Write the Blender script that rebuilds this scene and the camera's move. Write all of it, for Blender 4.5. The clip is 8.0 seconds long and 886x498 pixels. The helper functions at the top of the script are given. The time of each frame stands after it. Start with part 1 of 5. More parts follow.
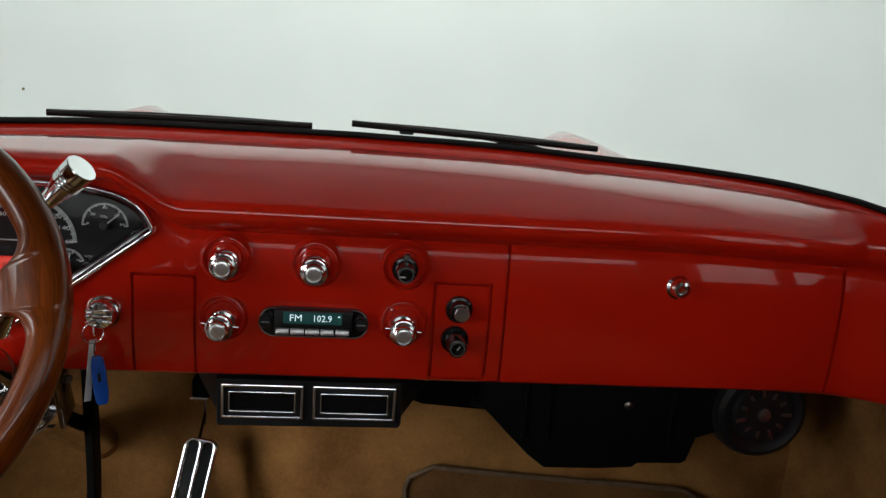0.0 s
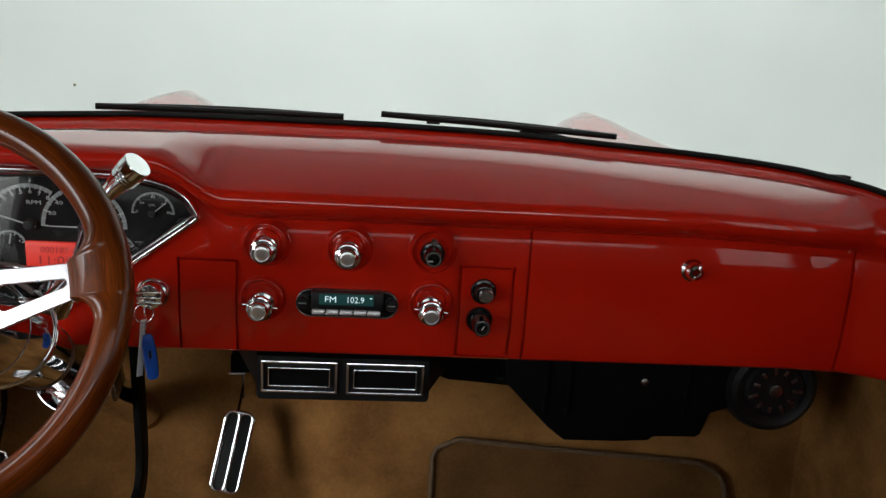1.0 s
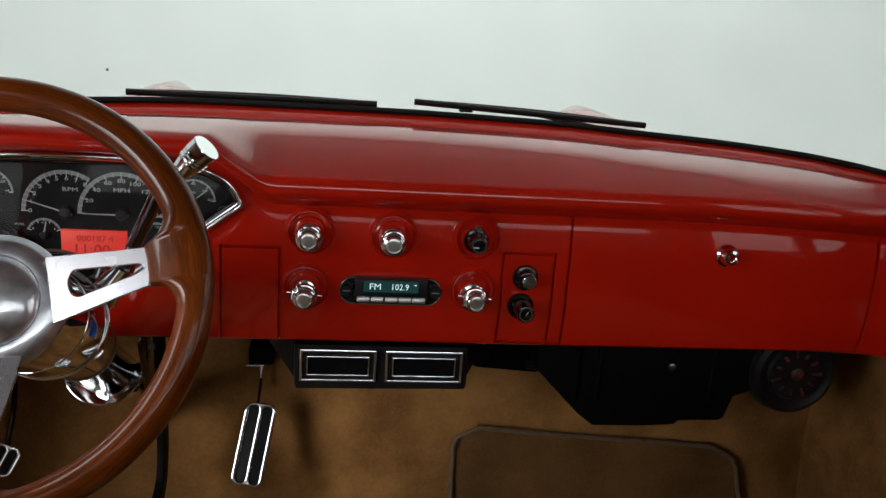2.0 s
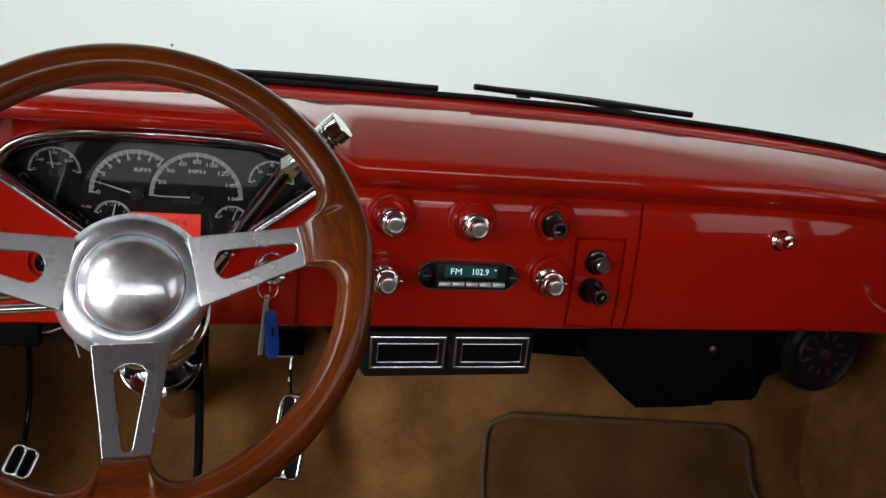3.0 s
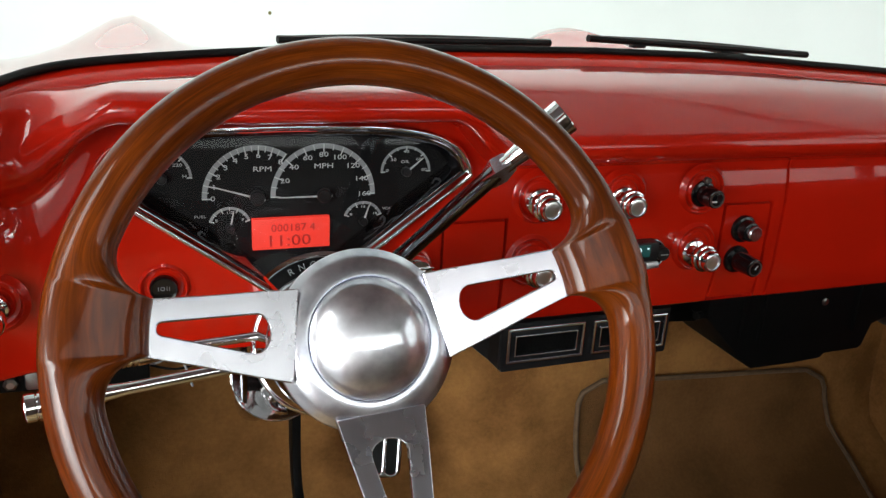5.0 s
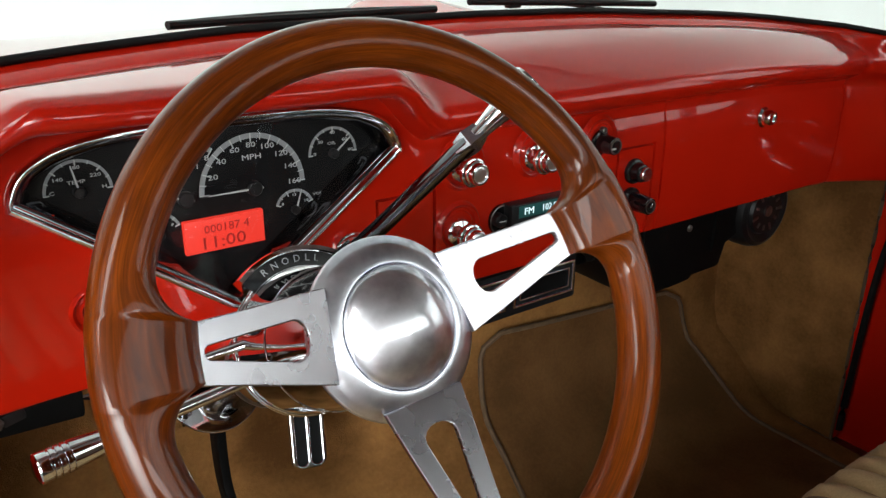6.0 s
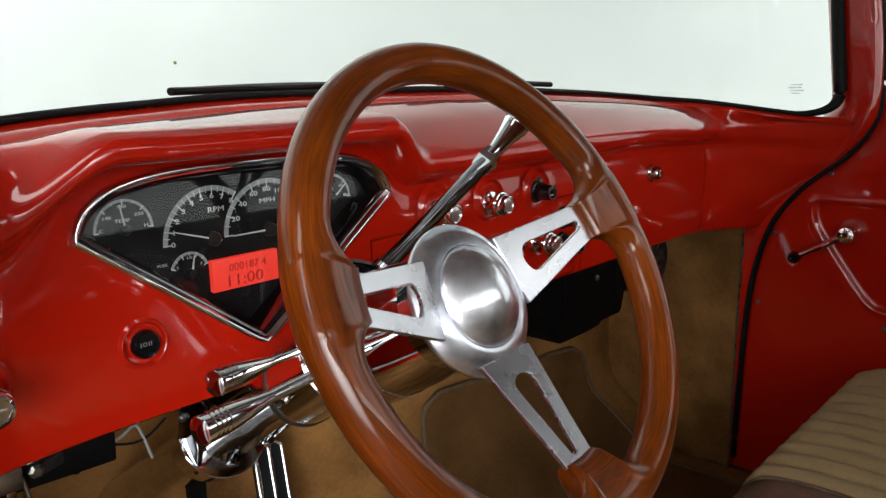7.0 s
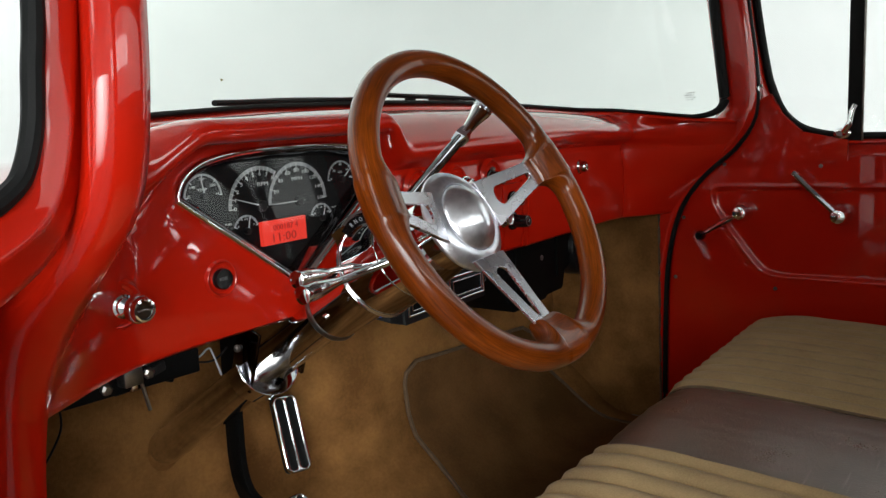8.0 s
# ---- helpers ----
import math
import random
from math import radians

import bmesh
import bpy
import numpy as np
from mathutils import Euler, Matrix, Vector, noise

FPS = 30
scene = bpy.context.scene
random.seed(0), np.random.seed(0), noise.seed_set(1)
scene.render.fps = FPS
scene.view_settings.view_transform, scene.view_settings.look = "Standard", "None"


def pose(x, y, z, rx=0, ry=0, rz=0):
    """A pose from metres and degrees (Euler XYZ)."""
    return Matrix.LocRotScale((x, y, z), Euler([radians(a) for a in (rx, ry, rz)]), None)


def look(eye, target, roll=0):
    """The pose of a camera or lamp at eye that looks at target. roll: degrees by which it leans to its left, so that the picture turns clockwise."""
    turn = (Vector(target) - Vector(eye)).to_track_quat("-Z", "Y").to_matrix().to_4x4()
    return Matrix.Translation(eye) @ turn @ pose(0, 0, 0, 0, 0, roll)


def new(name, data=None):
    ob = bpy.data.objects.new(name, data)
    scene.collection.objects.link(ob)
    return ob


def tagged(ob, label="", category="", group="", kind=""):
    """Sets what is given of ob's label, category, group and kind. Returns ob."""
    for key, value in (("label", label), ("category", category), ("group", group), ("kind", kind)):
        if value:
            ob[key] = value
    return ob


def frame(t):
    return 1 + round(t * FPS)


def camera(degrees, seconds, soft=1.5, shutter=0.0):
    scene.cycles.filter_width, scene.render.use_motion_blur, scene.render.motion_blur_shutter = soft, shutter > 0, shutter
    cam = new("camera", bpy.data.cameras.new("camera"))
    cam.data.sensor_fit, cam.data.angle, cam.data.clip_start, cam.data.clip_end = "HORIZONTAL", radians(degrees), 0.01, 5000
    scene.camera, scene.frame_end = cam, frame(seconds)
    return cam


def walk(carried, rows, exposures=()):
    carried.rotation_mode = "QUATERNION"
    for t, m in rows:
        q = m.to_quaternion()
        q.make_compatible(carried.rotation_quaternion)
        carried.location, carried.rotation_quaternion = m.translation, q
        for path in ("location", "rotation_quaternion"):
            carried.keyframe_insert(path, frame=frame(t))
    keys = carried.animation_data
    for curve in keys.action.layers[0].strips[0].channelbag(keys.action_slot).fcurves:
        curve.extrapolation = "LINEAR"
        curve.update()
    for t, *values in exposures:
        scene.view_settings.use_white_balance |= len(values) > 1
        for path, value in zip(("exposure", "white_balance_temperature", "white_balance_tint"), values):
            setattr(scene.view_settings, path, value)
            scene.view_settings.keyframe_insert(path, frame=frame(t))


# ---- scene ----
cam = camera(58.6, 8.0, soft=1.4)
PATH = [
    (0, (0.0585, -0.9498, 0.9611), (0.2486, 0.8956, 0.5508), 3.98),
    (0.5, (0.0543, -0.9829, 0.9679), (0.2114, 0.8598, 0.5323), 3.07),
    (1, (0.0500, -1.0037, 0.9869), (0.1859, 0.8317, 0.5150), 3.50),
    (1.2, (0.0347, -0.9995, 0.9825), (0.1852, 0.8369, 0.5187), 3.81),
    (2.3, (-0.1254, -0.9993, 0.9474), (0.1928, 0.8133, 0.4750), 4.42),
    (2.5, (-0.1748, -0.9922, 0.9322), (0.2091, 0.8098, 0.4681), 4.98),
    (3, (-0.2804, -0.9609, 0.9346), (0.1757, 0.8238, 0.4690), 5.59),
    (3.5, (-0.3417, -0.9172, 0.9412), (0.1487, 0.8538, 0.4582), 6.03),
    (4, (-0.3961, -0.8614, 0.9474), (0.1454, 0.8869, 0.4374), 6.11),
    (4.5, (-0.4375, -0.8243, 0.9471), (0.1293, 0.8914, 0.3598), 4.58),
    (4.7, (-0.4619, -0.7998, 0.9508), (0.1221, 0.9010, 0.3375), 4.11),
    (5.8, (-0.5911, -0.6960, 0.9672), (0.2954, 0.8412, 0.2882), 0.28),
    (6, (-0.6218, -0.6909, 0.9591), (0.4032, 0.7522, 0.2687), 0.48),
    (6.5, (-0.7198, -0.6693, 0.9213), (0.4994, 0.6284, 0.2584), -0.01),
    (7, (-0.8305, -0.6715, 0.8884), (0.5420, 0.5781, 0.4823), -0.83),
    (7.5, (-0.9401, -0.7297, 0.8554), (0.4836, 0.4781, 0.5028), -1.82),
    (8, (-1.1060, -0.8183, 0.8333), (0.3789, 0.3267, 0.5266), -3.25),
]
EXPOSURES = [(0.0, -0.30), (1.0, -0.28), (2.5, -0.24), (3.5, 0.04), (4.5, 0.30), (6.0, 0.38), (7.0, 0.20), (8.0, 0.10)]
walk(cam, [(t, look(eye, target, roll)) for t, eye, target, roll in PATH], EXPOSURES)

# ---- world and lamps: a closed white photo studio; its lamps are unseen additions ----
world = bpy.data.worlds.new("studio_world")
scene.world = world
world.use_nodes = True
world.node_tree.nodes["Background"].inputs[0].default_value = (0.9, 0.95, 1.0, 1)
world.node_tree.nodes["Background"].inputs[1].default_value = 0.01
CEIL = 8.0
GROUND = -0.62
# Unseen area lamps, added to wash the studio walls and brighten the cab.
LAMPS = (("added_strip_light", (0.0, 3.6, 7.4), (0.0, 8.0, 2.4), 9.0, 0.9, 350.0), ("added_strip_light", (-4.2, -0.4, 7.4), (-8.0, 0.2, 2.4), 0.9, 8.0, 190.0), ("added_strip_light", (4.2, -1.6, 7.4), (8.0, -1.6, 2.4), 0.9, 11.0, 470.0),
         ("added_strip_light", (-2.3, -0.9, 2.8), (-0.2, -0.6, 0.4), 0.7, 2.4, 34.0), ("added_fill_light", (-0.2, -3.6, 1.8), (0.1, 0.0, 0.68), 2.6, 0.32, 12.0), ("added_strip_light", (0.0, -4.6, 4.4), (0.0, -8.2, 1.0), 9.0, 0.6, 420.0),
         # Fill added outside the driver's door to brighten footwell and dashboard.
         ("added_fill_light", (-1.95, -1.25, 0.82), (-0.46, 0.14, 0.16), 1.8, 1.0, 9.2))
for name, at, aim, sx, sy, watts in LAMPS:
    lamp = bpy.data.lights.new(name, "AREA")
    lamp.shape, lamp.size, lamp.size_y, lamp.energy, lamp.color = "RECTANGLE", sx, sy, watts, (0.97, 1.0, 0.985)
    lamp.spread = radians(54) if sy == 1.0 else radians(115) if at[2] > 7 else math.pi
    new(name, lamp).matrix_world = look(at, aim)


# ---- materials ----
def material(name, color, rough=0.5, metal=0.0, coat=0.0, spec=0.5, vary=0.0, vscale=8.0, bump=0.0, bscale=200.0, rvary=0.0, color2=None, coords="Object",
             sheen=0.0, detail=5.0, fine=0.0, fscale=400.0):
    m = bpy.data.materials.new(name)
    m.use_nodes = True
    nt = m.node_tree
    b = nt.nodes["Principled BSDF"]
    b.inputs["Base Color"].default_value = (*color, 1)
    b.inputs["Roughness"].default_value, b.inputs["Metallic"].default_value = rough, metal
    b.inputs["Coat Weight"].default_value, b.inputs["Coat Roughness"].default_value = coat, 0.03
    b.inputs["Specular IOR Level"].default_value = spec
    b.inputs["Sheen Weight"].default_value = sheen
    tc = nt.nodes.new("ShaderNodeTexCoord")
    if vary > 0:
        n = nt.nodes.new("ShaderNodeTexNoise")
        n.inputs["Scale"].default_value, n.inputs["Detail"].default_value = vscale, detail
        nt.links.new(tc.outputs[coords], n.inputs["Vector"])
        fac = n.outputs["Fac"]
        if fine > 0:
            n2 = nt.nodes.new("ShaderNodeTexNoise")
            n2.inputs["Scale"].default_value, n2.inputs["Detail"].default_value = fscale, 3
            nt.links.new(tc.outputs[coords], n2.inputs["Vector"])
            mm = nt.nodes.new("ShaderNodeMix")
            mm.data_type = "FLOAT"
            mm.inputs[0].default_value = fine
            nt.links.new(n.outputs["Fac"], mm.inputs[2])
            nt.links.new(n2.outputs["Fac"], mm.inputs[3])
            fac = mm.outputs[0]
        r = nt.nodes.new("ShaderNodeValToRGB")
        c2 = color2 or tuple(c * (1 - vary) for c in color)
        r.color_ramp.elements[0].position, r.color_ramp.elements[1].position = 0.35, 0.65
        r.color_ramp.elements[0].color, r.color_ramp.elements[1].color = (*c2, 1), (*color, 1)
        nt.links.new(fac, r.inputs[0])
        nt.links.new(r.outputs[0], b.inputs["Base Color"])
        if rvary > 0:
            mr = nt.nodes.new("ShaderNodeMapRange")
            mr.inputs[3].default_value, mr.inputs[4].default_value = rough + rvary, max(0.02, rough - rvary)
            nt.links.new(fac, mr.inputs[0])
            nt.links.new(mr.outputs[0], b.inputs["Roughness"])
    if bump > 0:
        n = nt.nodes.new("ShaderNodeTexNoise")
        n.inputs["Scale"].default_value, n.inputs["Detail"].default_value = bscale, 4
        nt.links.new(tc.outputs[coords], n.inputs["Vector"])
        bp = nt.nodes.new("ShaderNodeBump")
        bp.inputs["Strength"].default_value, bp.inputs["Distance"].default_value = bump, 0.002
        nt.links.new(n.outputs["Fac"], bp.inputs["Height"])
        nt.links.new(bp.outputs[0], b.inputs["Normal"])
    return m


RED = material("red_enamel", (0.49, 0.0110, 0.0026), 0.36, spec=0.05, coat=1.0, vary=0.10, vscale=5, bump=0.004, bscale=14)
REDX = material("red_body_enamel", (0.49, 0.0110, 0.0026), 0.36, spec=0.05, coat=1.0, vary=0.08, vscale=3, bump=0.003, bscale=10)
RED.node_tree.nodes["Principled BSDF"].inputs["Coat Roughness"].default_value = 0.04
CHROME = material("chrome", (0.86, 0.87, 0.88), 0.05, metal=1.0, vary=0.12, vscale=25, rvary=0.02)
ALU = material("polished_aluminium", (0.92, 0.935, 0.985), 0.15, metal=1.0, vary=0.3, color2=(0.72, 0.75, 0.84), vscale=34, rvary=0.07, detail=8)
BRUSH = material("satin_aluminium", (0.61, 0.60, 0.64), 0.27, metal=1.0, vary=0.15, vscale=30, rvary=0.05, bump=0.004, bscale=300)
STEEL = material("dull_steel", (0.30, 0.29, 0.27), 0.35, metal=1.0, vary=0.4, vscale=60, rvary=0.1)
BLACK = material("black_plastic", (0.011, 0.011, 0.012), 0.38, spec=0.3, vary=0.3, vscale=30, bump=0.1, bscale=700)
GLOSSBLACK = material("gloss_black", (0.006, 0.006, 0.007), 0.12, vary=0.2, vscale=20)
HEATER = material("heater_black", (0.004, 0.004, 0.004), 0.6, spec=0.08, vary=0.3, vscale=25, bump=0.15, bscale=300)
RUBBER = material("black_rubber", (0.007, 0.0075, 0.0075), 0.55, spec=0.15, vary=0.3, vscale=60, bump=0.15, bscale=400)
CARPET = material("tan_carpet", (0.295, 0.143, 0.046), 0.95, spec=0.05, vary=0.8, color2=(0.140, 0.062, 0.020), vscale=9, bump=0.7, bscale=500, fine=0.20, fscale=150, detail=8)
MAT = material("brown_floor_mat", (0.170, 0.082, 0.030), 0.95, spec=0.05, vary=0.45, vscale=7, bump=0.7, bscale=600, fine=0.22, fscale=160)
PIPING = material("brown_piping", (0.115, 0.068, 0.034), 0.8, vary=0.3, vscale=60, bump=0.4, bscale=600)
CLOTH = material("tan_cloth", (0.41, 0.280, 0.135), 0.9, spec=0.15, vary=0.32, vscale=14, bump=0.6, bscale=900, sheen=0.1, fine=0.5, fscale=420)
VINYL = material("brown_vinyl", (0.128, 0.083, 0.056), 0.30, spec=0.9, vary=0.25, vscale=12, bump=0.35, bscale=260, rvary=0.1, fine=0.3)


def hazy_metal(name, color, sharp, haze, share):
    """Hand-polished metal: a clear gloss under a mottled haze."""
    m = material(name, color, sharp, metal=1.0, vary=0.3, color2=tuple(c * f for c, f in zip(color, (0.58, 0.60, 0.68))), vscale=26, detail=9, bump=0.05, bscale=24)
    nt = m.node_tree
    clear = nt.nodes["Principled BSDF"]
    dull = nt.nodes.new("ShaderNodeBsdfPrincipled")
    dull.inputs["Base Color"].default_value = (*color, 1)
    dull.inputs["Metallic"].default_value, dull.inputs["Roughness"].default_value = 1.0, haze
    tc, n, mr, mx = nt.nodes.new("ShaderNodeTexCoord"), nt.nodes.new("ShaderNodeTexNoise"), nt.nodes.new("ShaderNodeMapRange"), nt.nodes.new("ShaderNodeMixShader")
    n.inputs["Scale"].default_value, n.inputs["Detail"].default_value = 30, 8
    mr.inputs[1].default_value, mr.inputs[2].default_value = 0.3, 0.7
    mr.inputs[3].default_value, mr.inputs[4].default_value = max(0.0, share - 0.22), share + 0.22
    nt.links.new(tc.outputs["Object"], n.inputs["Vector"])
    nt.links.new(n.outputs["Fac"], mr.inputs[0])
    nt.links.new(mr.outputs[0], mx.inputs[0])
    nt.links.new(clear.outputs[0], mx.inputs[1])
    nt.links.new(dull.outputs[0], mx.inputs[2])
    nt.links.new(mx.outputs[0], nt.nodes["Material Output"].inputs["Surface"])
    return m


DOME = hazy_metal("hand_polished_aluminium", (0.93, 0.94, 0.985), 0.11, 0.40, 0.42)
RING = hazy_metal("worn_polished_aluminium", (0.86, 0.875, 0.93), 0.15, 0.38, 0.46)


def scuffed(m, color):
    """Fine pale scratches over a plain surface."""
    nt = m.node_tree
    b = nt.nodes["Principled BSDF"]
    under = b.inputs["Base Color"].links[0].from_socket
    tc = nt.nodes.new("ShaderNodeTexCoord")
    last = under
    for turn, scale in ((0.4, 1.0), (1.9, 0.7)):
        mp = nt.nodes.new("ShaderNodeMapping")
        mp.inputs["Rotation"].default_value = (0, 0, turn)
        mp.inputs["Scale"].default_value = (9 * scale, 190 * scale, 60 * scale)
        n = nt.nodes.new("ShaderNodeTexNoise")
        n.inputs["Scale"].default_value, n.inputs["Detail"].default_value = 1.0, 3
        r = nt.nodes.new("ShaderNodeMapRange")
        r.inputs[1].default_value, r.inputs[2].default_value, r.inputs[4].default_value = 0.66, 0.80, 0.55
        mix = nt.nodes.new("ShaderNodeMix")
        mix.data_type = "RGBA"
        mix.inputs[7].default_value = (*color, 1)
        nt.links.new(tc.outputs["Object"], mp.inputs[0])
        nt.links.new(mp.outputs[0], n.inputs["Vector"])
        nt.links.new(n.outputs["Fac"], r.inputs[0])
        nt.links.new(r.outputs[0], mix.inputs[0])
        nt.links.new(last, mix.inputs[6])
        last = mix.outputs[2]
    nt.links.new(last, b.inputs["Base Color"])


scuffed(VINYL, (0.30, 0.24, 0.22))
BLUE = material("blue_plastic", (0.006, 0.075, 0.42), 0.35, vary=0.2, vscale=60)
PAPER = material("white_tag", (0.62, 0.62, 0.60), 0.7, vary=0.2, vscale=80)
MARK = material("dial_markings", (0.50, 0.52, 0.52), 0.6, vary=0.05, vscale=90)
GREYMARK = material("grey_dial_band", (0.27, 0.285, 0.295), 0.6, vary=0.08, vscale=90)
FACE = material("dial_black", (0.006, 0.0062, 0.007), 0.5, spec=0.1, vary=0.2, vscale=30)
WHITE = material("white_studio_paint", (0.80, 0.82, 0.81), 0.7, vary=0.04, vscale=1.2, bump=0.05, bscale=40)
FLOORW = material("studio_floor_paint", (0.24, 0.24, 0.24), 0.45, vary=0.08, vscale=1.5)
WALLPAINT = material("pale_workshop_paint", (0.74, 0.74, 0.74), 0.8, vary=0.2, vscale=1.0)
CEILPAINT = material("white_ceiling_paint", (0.70, 0.70, 0.70), 0.85, vary=0.3, vscale=0.8)
HEADLINER = material("grey_headliner", (0.33, 0.33, 0.335), 0.9, vary=0.2, vscale=20, bump=0.4, bscale=500)
SATIN = material("satin_chrome", (0.90, 0.90, 0.91), 0.30, metal=1.0, vary=0.08, vscale=30)
GLASSMARK = material("faint_etching", (0.60, 0.63, 0.62), 0.6, vary=0.2, vscale=200)
# Chrome dimmed in colour, in place of the column tube's dark reflections.
DIMCHROME = material("dimmed_chrome", (0.70, 0.69, 0.70), 0.07, metal=1.0, vary=0.3, vscale=40, rvary=0.03)
BUTTON = material("grey_button_metal", (0.42, 0.42, 0.43), 0.32, metal=1.0, vary=0.2, vscale=60)
# Darkened copy of the chrome: dark reflections are put into its colour.
SHADECHROME = material("chrome_with_dark_reflections", (0.20, 0.20, 0.215), 0.07, metal=1.0, vary=0.3, vscale=40, rvary=0.03)
SPECK = material("olive_speck", (0.22, 0.22, 0.08), 0.7, vary=0.2, vscale=300)


def wood_material():
    m = material("varnished_walnut", (0.26, 0.085, 0.022), 0.30, coat=0.50, spec=0.08)
    nt = m.node_tree
    b = nt.nodes["Principled BSDF"]
    tc = nt.nodes.new("ShaderNodeTexCoord")
    mp = nt.nodes.new("ShaderNodeMapping")
    mp.inputs["Scale"].default_value = (16.0, 34.0, 34.0)
    w = nt.nodes.new("ShaderNodeTexNoise")
    w.inputs["Scale"].default_value, w.inputs["Detail"].default_value, w.inputs["Distortion"].default_value = 1.6, 8, 1.2
    n = nt.nodes.new("ShaderNodeTexNoise")
    n.inputs["Scale"].default_value, n.inputs["Detail"].default_value = 9, 3
    mix = nt.nodes.new("ShaderNodeMix")
    mix.data_type = "FLOAT"
    mix.inputs[0].default_value = 0.5
    r = nt.nodes.new("ShaderNodeValToRGB")
    e = r.color_ramp.elements
    e[0].position, e[0].color = 0.30, (0.036, 0.0066, 0.0008, 1)
    e[1].position, e[1].color = 0.72, (0.225, 0.045, 0.0036, 1)
    mid = e.new(0.5)
    mid.color = (0.102, 0.0195, 0.0015, 1)
    nt.links.new(tc.outputs["UV"], mp.inputs[0])
    nt.links.new(mp.outputs[0], w.inputs["Vector"])
    nt.links.new(tc.outputs["Object"], n.inputs["Vector"])
    nt.links.new(w.outputs["Fac"], mix.inputs[2])
    nt.links.new(n.outputs["Fac"], mix.inputs[3])
    nt.links.new(mix.outputs[0], r.inputs[0])
    nt.links.new(r.outputs[0], b.inputs["Base Color"])
    return m


def glass_material(name, tint, gloss=0.05):
    m = bpy.data.materials.new(name)
    m.use_nodes = True
    nt = m.node_tree
    nt.nodes.remove(nt.nodes["Principled BSDF"])
    tr, gl, mx, lw, pw, sc = (nt.nodes.new("ShaderNode" + k) for k in ("BsdfTransparent", "BsdfGlossy", "MixShader", "LayerWeight", "Math", "MapRange"))
    tr.inputs[0].default_value = (*tint, 1)
    gl.inputs["Roughness"].default_value = 0.01
    lw.inputs["Blend"].default_value = 0.5
    pw.operation, pw.inputs[1].default_value = "POWER", 4.0
    sc.inputs[3].default_value, sc.inputs[4].default_value = gloss * 0.5, gloss * 4.0
    nt.links.new(lw.outputs["Facing"], pw.inputs[0])
    nt.links.new(pw.outputs[0], sc.inputs[0])
    nt.links.new(sc.outputs[0], mx.inputs[0])
    nt.links.new(tr.outputs[0], mx.inputs[1])
    nt.links.new(gl.outputs[0], mx.inputs[2])
    nt.links.new(mx.outputs[0], nt.nodes["Material Output"].inputs[0])
    return m


def glow_material(name, color, strength):
    m = bpy.data.materials.new(name)
    m.use_nodes = True
    b = m.node_tree.nodes["Principled BSDF"]
    b.inputs["Base Color"].default_value = (*(c * 0.3 for c in color), 1)
    b.inputs["Emission Color"].default_value = (*color, 1)
    b.inputs["Emission Strength"].default_value = strength
    return m


WOOD = wood_material()
GLASS = glass_material("tinted_windscreen_glass", (0.925, 0.965, 0.942), 0.022)
LENS = glass_material("clear_dial_lens", (0.96, 0.96, 0.96), 0.085)
SIDEGLASS = glass_material("clear_side_glass", (0.96, 0.97, 0.97))
REDLCD = glow_material("red_display", (1.0, 0.05, 0.03), 0.55)
REDINK = material("red_display_digits", (0.42, 0.016, 0.013), 0.5)
TEALLCD = glow_material("teal_display", (0.01, 0.13, 0.125), 0.16)
CYANINK = glow_material("lit_digits", (0.75, 0.95, 1.0), 0.9)


# ---- mesh helpers ----
WORLD = {}


def thing(name, at, label, category, group="", kind="", turn=None):
    ob = new(name)
    ob.empty_display_size = 0.05
    m = Matrix.Translation(at) @ (turn or Matrix())
    ob.matrix_basis = m
    WORLD[ob] = m
    return tagged(ob, label, category, group, kind)


def mesh_from(bm, name, mat, smooth=True, angle=35):
    me = bpy.data.meshes.new(name)
    bmesh.ops.recalc_face_normals(bm, faces=bm.faces)
    if smooth:
        lim = radians(angle)
        for f in bm.faces:
            f.smooth = True
        for e in bm.edges:
            if len(e.link_faces) == 2 and e.calc_face_angle(0) > lim:
                e.smooth = False
    bm.to_mesh(me)
    bm.free()
    me.materials.append(mat)
    return me


def part(name, bm, mat, parent, label="", local=False, smooth=True, angle=35):
    """One mesh under a thing or a part. Built in world metres, or in the parent's own axes when local."""
    ob = new(name, mesh_from(bm, name, mat, smooth, angle))
    ob.parent = parent
    pw = WORLD[parent]
    if local:
        WORLD[ob] = pw
    else:
        ob.matrix_parent_inverse = pw.inverted()
        WORLD[ob] = Matrix()
    if label:
        ob["label"] = label
    return ob


def solo(name, bm, mat, label, category, group="", kind="", smooth=True, angle=35):
    ob = new(name, mesh_from(bm, name, mat, smooth, angle))
    WORLD[ob] = Matrix()
    return tagged(ob, label, category, group, kind)


def frame_to(axis, up=(0, 0, 1)):
    z = Vector(axis).normalized()
    x = Vector(up).cross(z)
    if x.length < 1e-4:
        x = Vector((1, 0, 0)).cross(z)
    x.normalize()
    return Matrix((x, z.cross(x), z)).transposed().to_4x4()


